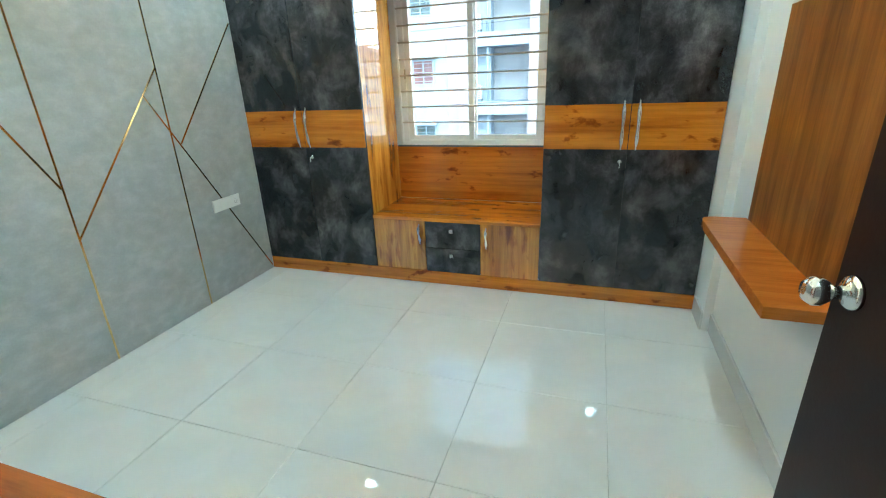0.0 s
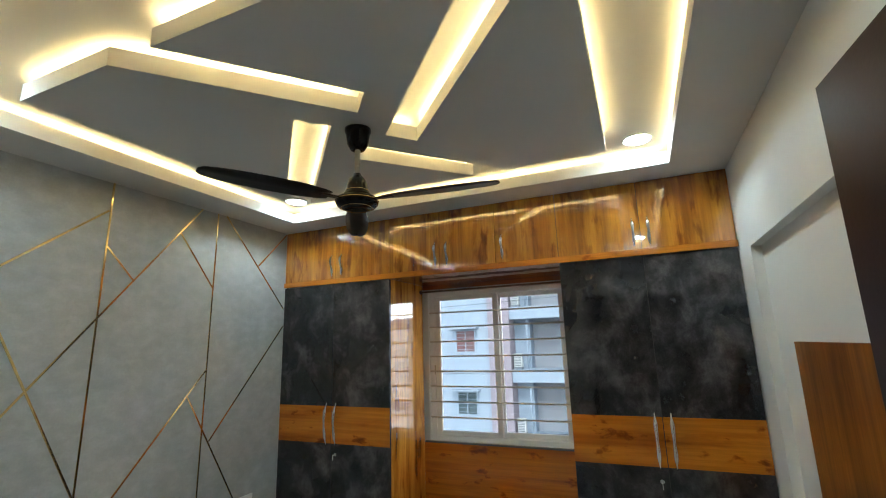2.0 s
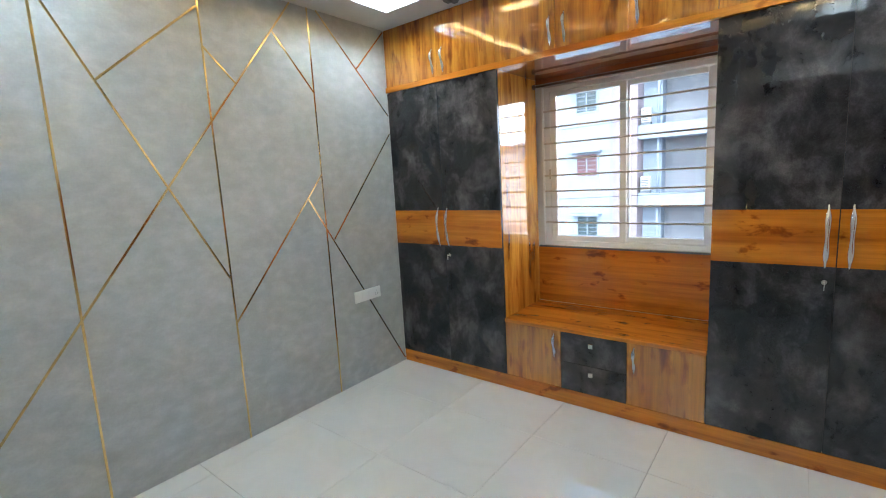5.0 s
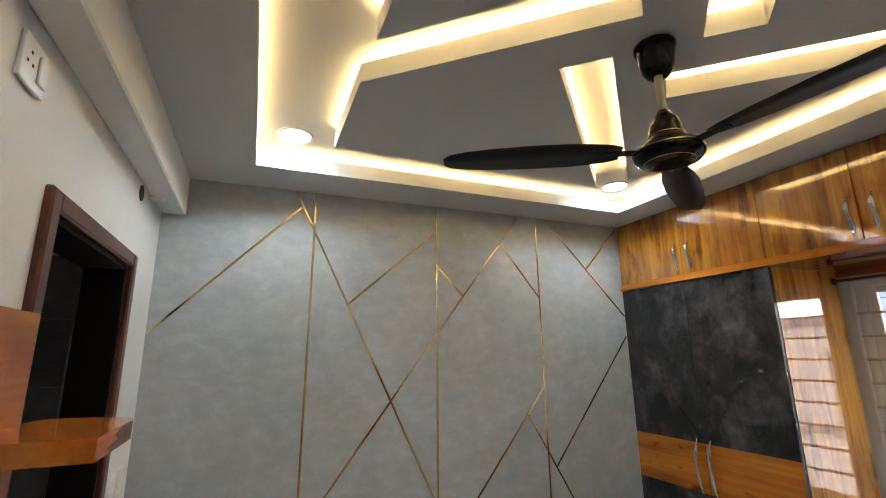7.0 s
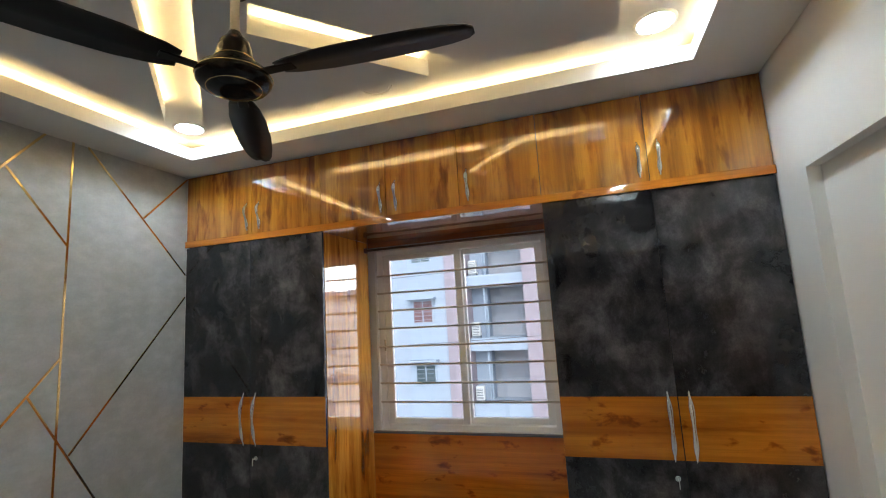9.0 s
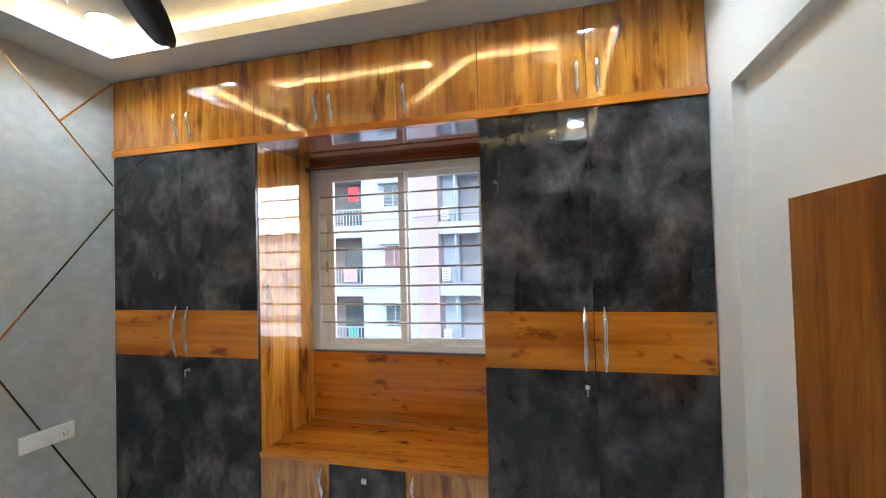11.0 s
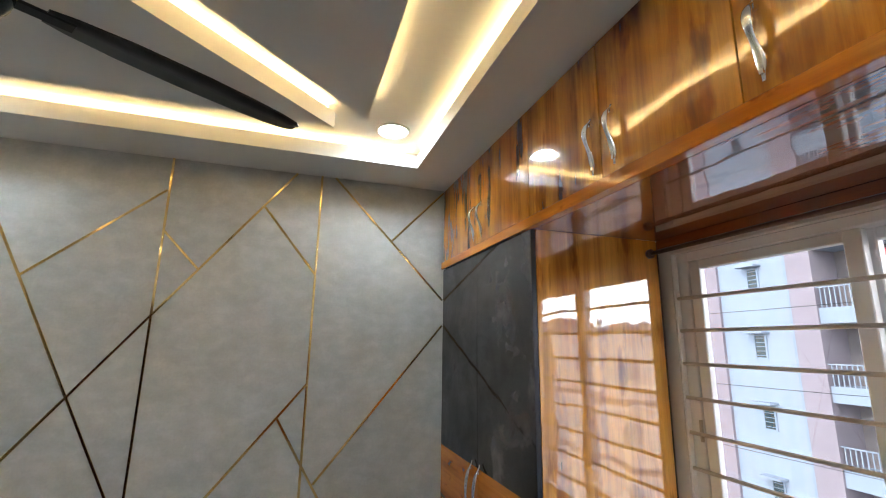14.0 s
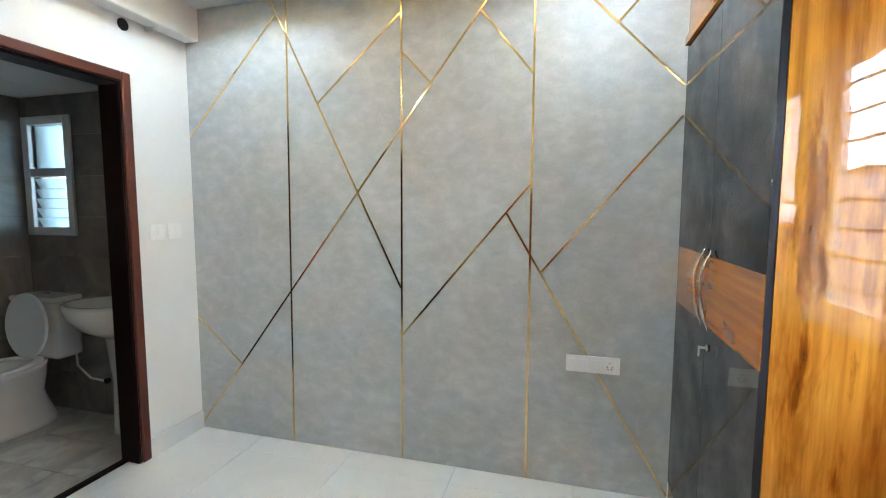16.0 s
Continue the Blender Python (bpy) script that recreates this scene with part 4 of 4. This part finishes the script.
for k, zf in enumerate(FLOORS):
    far_window(-5.76, zf + 1.52, 1.02, 1.02, (fac_glass, fac_glass, fac_glass, fac_red, fac_glass, fac_glass, fac_red, fac_glass)[k])
    far_window(-13.05, zf + 1.6, 0.5, 0.95, fac_glass, True, 1)
    part("shutter", boxed(-16.2, -15.55, FYD - 0.20, FYD - 0.152, zf + 0.75, zf + 2.25), fac_brown, ab, "brown window shutter")
    # balcony: slab edge, back door, rail with upright bars
    bal = part("balcony", boxed(-10.4, -7.5, FYD - 0.05, FYD + 1.402, zf - 0.50, zf + 0.12), fac_white_dimmed, ab)
    part("balcony_door", boxed(-9.2, -7.9, FYD + 1.36, FYD + 1.398, zf + 0.12, zf + 2.1), fac_glass, bal)
    part("top_rail", boxed(-10.4, -7.5, FYD - 0.03, FYD + 0.02, zf + 0.92, zf + 0.97), fac_white_dimmed, bal)
    for i in range(16):
        x = -10.3 + i * 0.175
        part("rail_bar", boxed(x, x + 0.035, FYD - 0.02, FYD + 0.01, zf + 0.12, zf + 0.92), fac_white_dimmed, bal)
    # service recess with slabs and outdoor units
    part("service_slab", boxed(-3.4, -0.65, FYD + 0.0, FYD + 1.6, zf - 0.50, zf + 0.10), fac_white_dimmed, ab)
    part("drain_pipe", tube(bmesh.new(), [(-2.62, FYD + 0.28, zf + 0.10), (-2.62, FYD + 0.28, zf + 2.53)], 0.055, 10), fac_white_dimmed, ab)
    if k in (2, 3, 4, 5):
        ac = part("outdoor_unit", boxed(-3.32, -2.92, FYD + 0.12, FYD + 0.42, zf + 0.22, zf + 0.86, bevel=0.02), ac_grey, ab, "grey air conditioner outdoor unit")
        for i in range(7):
            part("grille_slat", boxed(-3.28, -2.96, FYD + 0.10, FYD + 0.118, zf + 0.28 + 0.075 * i, zf + 0.315 + 0.075 * i), granite, ac)
        part("bracket", boxed(-3.32, -2.92, FYD + 0.10, FYD + 0.44, zf + 0.098, zf + 0.221), granite, ac)


def laundry(x, z, w, h, mat, label):
    bm = bmesh.new()
    cols = 8
    top = []
    for j in range(5):
        for i in range(cols + 1):
            top.append(bm.verts.new((x + w * i / cols, FYD + 0.0 + 0.03 * math.sin(i * 2.1 + j * 0.7), z - h * j / 4)))
    for j in range(4):
        for i in range(cols):
            bm.faces.new((top[j * 9 + i], top[j * 9 + i + 1], top[j * 9 + i + 10], top[j * 9 + i + 9])).smooth = True
    bmesh.ops.solidify(bm, geom=bm.faces[:], thickness=0.01)
    single("laundry", bm, mat, label, "laundry", "washing on the balconies")


for z, sag in ((3.35, 0.25), (0.15, 0.3), (-2.6, 0.2)):
    pts = [(-24 + 2.0 * i, FYD - 0.9 - 0.03 * i, z + 0.6 * i / 16 - sag * math.sin(math.pi * i / 16)) for i in range(17)]
    single("cable", tube(bmesh.new(), pts, 0.012, 5), black, "thin black cable strung along the apartment block", "cable", "cables outside")
laundry(-8.25, 5.35, 0.6, 0.75, cloth_red, "red cloth hanging in a balcony")
laundry(-8.6, 0.9 + 0.25, 0.75, 0.7, cloth_pink, "pale pink sheet over a balcony rail")
laundry(-8.35, -1.95, 0.5, 0.62, cloth_green, "green cloth over a balcony rail")

fb_rows = ((11, 36, 15, 9, 0.2), (28, 40, 17, 10, 1.3), (47, 52, 18, 9, -0.6), (16, 74, 22, 12, 2.4), (42, 90, 30, 12, 3.2))
for x, y, w, d, top in fb_rows:
    fb = thing("far_building", (x, y, GZ), "distant apartment block, its pale walls dimmed in colour", "building", "distant buildings")
    part("wall", boxed(x, x + w, y, y + d, GZ, top), fac_white_dimmed, fb)
    part("roof", boxed(x - 0.2, x + w + 0.2, y - 0.2, y + d, top, top + 0.3), fac_pink, fb)
    for i in range(int(w / 3)):
        for j in range(int((top - GZ) / 3)):
            part("window", boxed(x + 1 + i * 3, x + 2.3 + i * 3, y - 0.06, y + 0.01, GZ + 1 + j * 3, GZ + 2.3 + j * 3), fac_glass, fb)
# pale blocks across the corner, mirrored in the glossy alcove side
for x, y, w, d, top in ((9.0, 15.5, 17.0, 9.0, 2.5), (29.0, 11.0, 18.0, 10.0, 3.2)):
    fb = thing("far_building", (x, y, GZ), "pale pinkish apartment block with flat roof and pink floor bands", "building", "distant buildings")
    part("wall", boxed(x, x + w, y, y + d, GZ, top), fac_pale, fb)
    part("roof", boxed(x - 0.2, x + w + 0.2, y - 0.2, y + d, top, top + 0.3), fac_pink, fb)
    for j in range(int((top - GZ) / 3.03)):
        z = GZ + 0.2 + 3.03 * j
        part("floor_band", boxed(x - 0.04, x + w + 0.04, y - 0.05, y + 0.01, z - 0.2, z + 0.1), fac_pink, fb)
        for i in range(int(w / 4)):
            part("window", boxed(x + 1.4 + i * 4, x + 2.5 + i * 4, y - 0.06, y + 0.01, z + 1.0, z + 2.1), fac_white_dimmed, fb)
haze_mat = glow("bright_haze", (0.95, 0.97, 1.0), HAZE)
bm = bmesh.new()
n = 64
rows = [[bm.verts.new((1100 * math.cos(2 * math.pi * i / n), 1100 * math.sin(2 * math.pi * i / n), z)) for i in range(n)] for z in (GZ, 420.0)]
for i in range(n):
    bm.faces.new((rows[0][i], rows[0][(i + 1) % n], rows[1][(i + 1) % n], rows[1][i]))
structure("backdrop", bm, haze_mat, "bright white overcast haze above the horizon", "sky")
rng = random.Random(5)
bm = bmesh.new()
for i in range(420):
    a = rng.uniform(-0.9, 1.45)
    r = rng.uniform(130, 320)
    s = rng.uniform(2.0, 5.5)
    m4 = Matrix.Translation((r * math.sin(a), r * math.cos(a), GZ + s * rng.uniform(0.4, 1.6))) @ Matrix.Diagonal((s * 1.3, s, s * rng.uniform(0.7, 1.3), 1))
    bmesh.ops.create_icosphere(bm, subdivisions=1, radius=1.0, matrix=m4)
for v in bm.verts:
    v.co += Vector((rng.uniform(-1, 1), rng.uniform(-1, 1), rng.uniform(-0.8, 0.8)))
tagged(new("far_woods", mesh_of("far_woods", bm, leaf_mat)), "hazy dark green tree line in the distance", "trees", "", "stuff")

# ---- floors and tiles ----
fl = structure("floor", boxed(-0.004, 3.13, -2.83, 0.56, -0.1, -0.0115), grout, "white glossy vitrified floor tiles with thin joints", "floor")
xs = [0.0] + [0.156 + 0.604 * k for k in range(5)] + [3.13]
ys = [-2.70] + [-2.247 + 0.6045 * k for k in range(4)] + [0.003]


def piece(name, x0, x1, y0, y1, z0, z1, mat, parent, gap=0.001, bevel=0.0012):
    ob = new(name, mesh_of(name, boxed(x0 + gap, x1 - gap, y0 + gap, y1 - gap, z0, z1, bevel=bevel), mat))
    ob.parent = parent
    return ob


for a, b in zip(xs, xs[1:]):
    for c, d in zip(ys, ys[1:]):
        piece("tile", a, b, c, d, -0.0112, 0.0, tile_white, fl)
for a, b in ((1.995, 2.572), (2.572, 3.02)):
    piece("tile", a, b, -2.83, -2.70, -0.0112, 0.0, tile_white, fl)
hf = structure("floor_hall", boxed(1.62, 4.2, -4.4, -2.83, -0.1, -0.0115), grout, "white glossy floor tiles of the hall", "floor")
for i in range(4):
    for j in range(3):
        piece("tile", 1.63 + 0.605 * i, 1.63 + 0.605 * (i + 1), -4.25 + 0.473 * j, -4.25 + 0.473 * (j + 1), -0.0112, 0.0, tile_white, hf)
bfl = structure("floor_bath", boxed(-0.004, 1.5, -4.25, -2.83, -0.1, -0.032), grout_dark, "beige bathroom floor tiles", "floor")
for i in range(5):
    for j in range(5):
        piece("tile", 0.3 * i, 0.3 * (i + 1), -4.115 + 0.2565 * j, -4.115 + 0.2565 * (j + 1), -0.0318, -0.02, tile_bath_floor, bfl)
bwall = structure("wall_bath_cladding", boxed(-0.004, -0.0005, -4.12, -2.835, -0.03, 1.2), grout_dark, "grey-beige wall tiles of the bathroom", "wall tiles")
for r in range(8):
    z0, z1 = -0.02 + 0.27 * r, min(-0.02 + 0.27 * (r + 1), 2.134)
    for c in range(4):
        y0 = -4.11 + 0.6 * c - (0.3 if r % 2 else 0)
        y0, y1 = max(y0, -4.11), min(y0 + 0.6, -2.835)
        if y1 - y0 < 0.05:
            continue
        for q in minus((y0, y1, z0, z1), [(-4.05, -3.68, 1.23, 1.975)]):
            if min(q[1] - q[0], q[3] - q[2]) > 0.01:
                piece("tile", 0.0, 0.006, q[0], q[1], q[2] + 0.001, q[3] - 0.001, tile_bath, bwall, 0.0008, 0.0008)
swall = structure("wall_bath_backing", boxed(-0.004, 1.5, -4.25, -4.119, -0.03, 2.135), grout_dark, "grey-beige wall tiles of the bathroom", "wall tiles")
for r in range(8):
    z0, z1 = -0.02 + 0.27 * r, min(-0.02 + 0.27 * (r + 1), 2.134)
    for c in range(4):
        x0 = 0.007 + 0.6 * c - (0.3 if r % 2 else 0)
        x0, x1 = max(x0, 0.007), min(x0 + 0.6, 1.5)
        if x1 - x0 > 0.05:
            piece("tile", x0, x1, -4.1185, -4.11, z0 + 0.001, z1 - 0.001, tile_bath, swall, 0.0008, 0.0008)
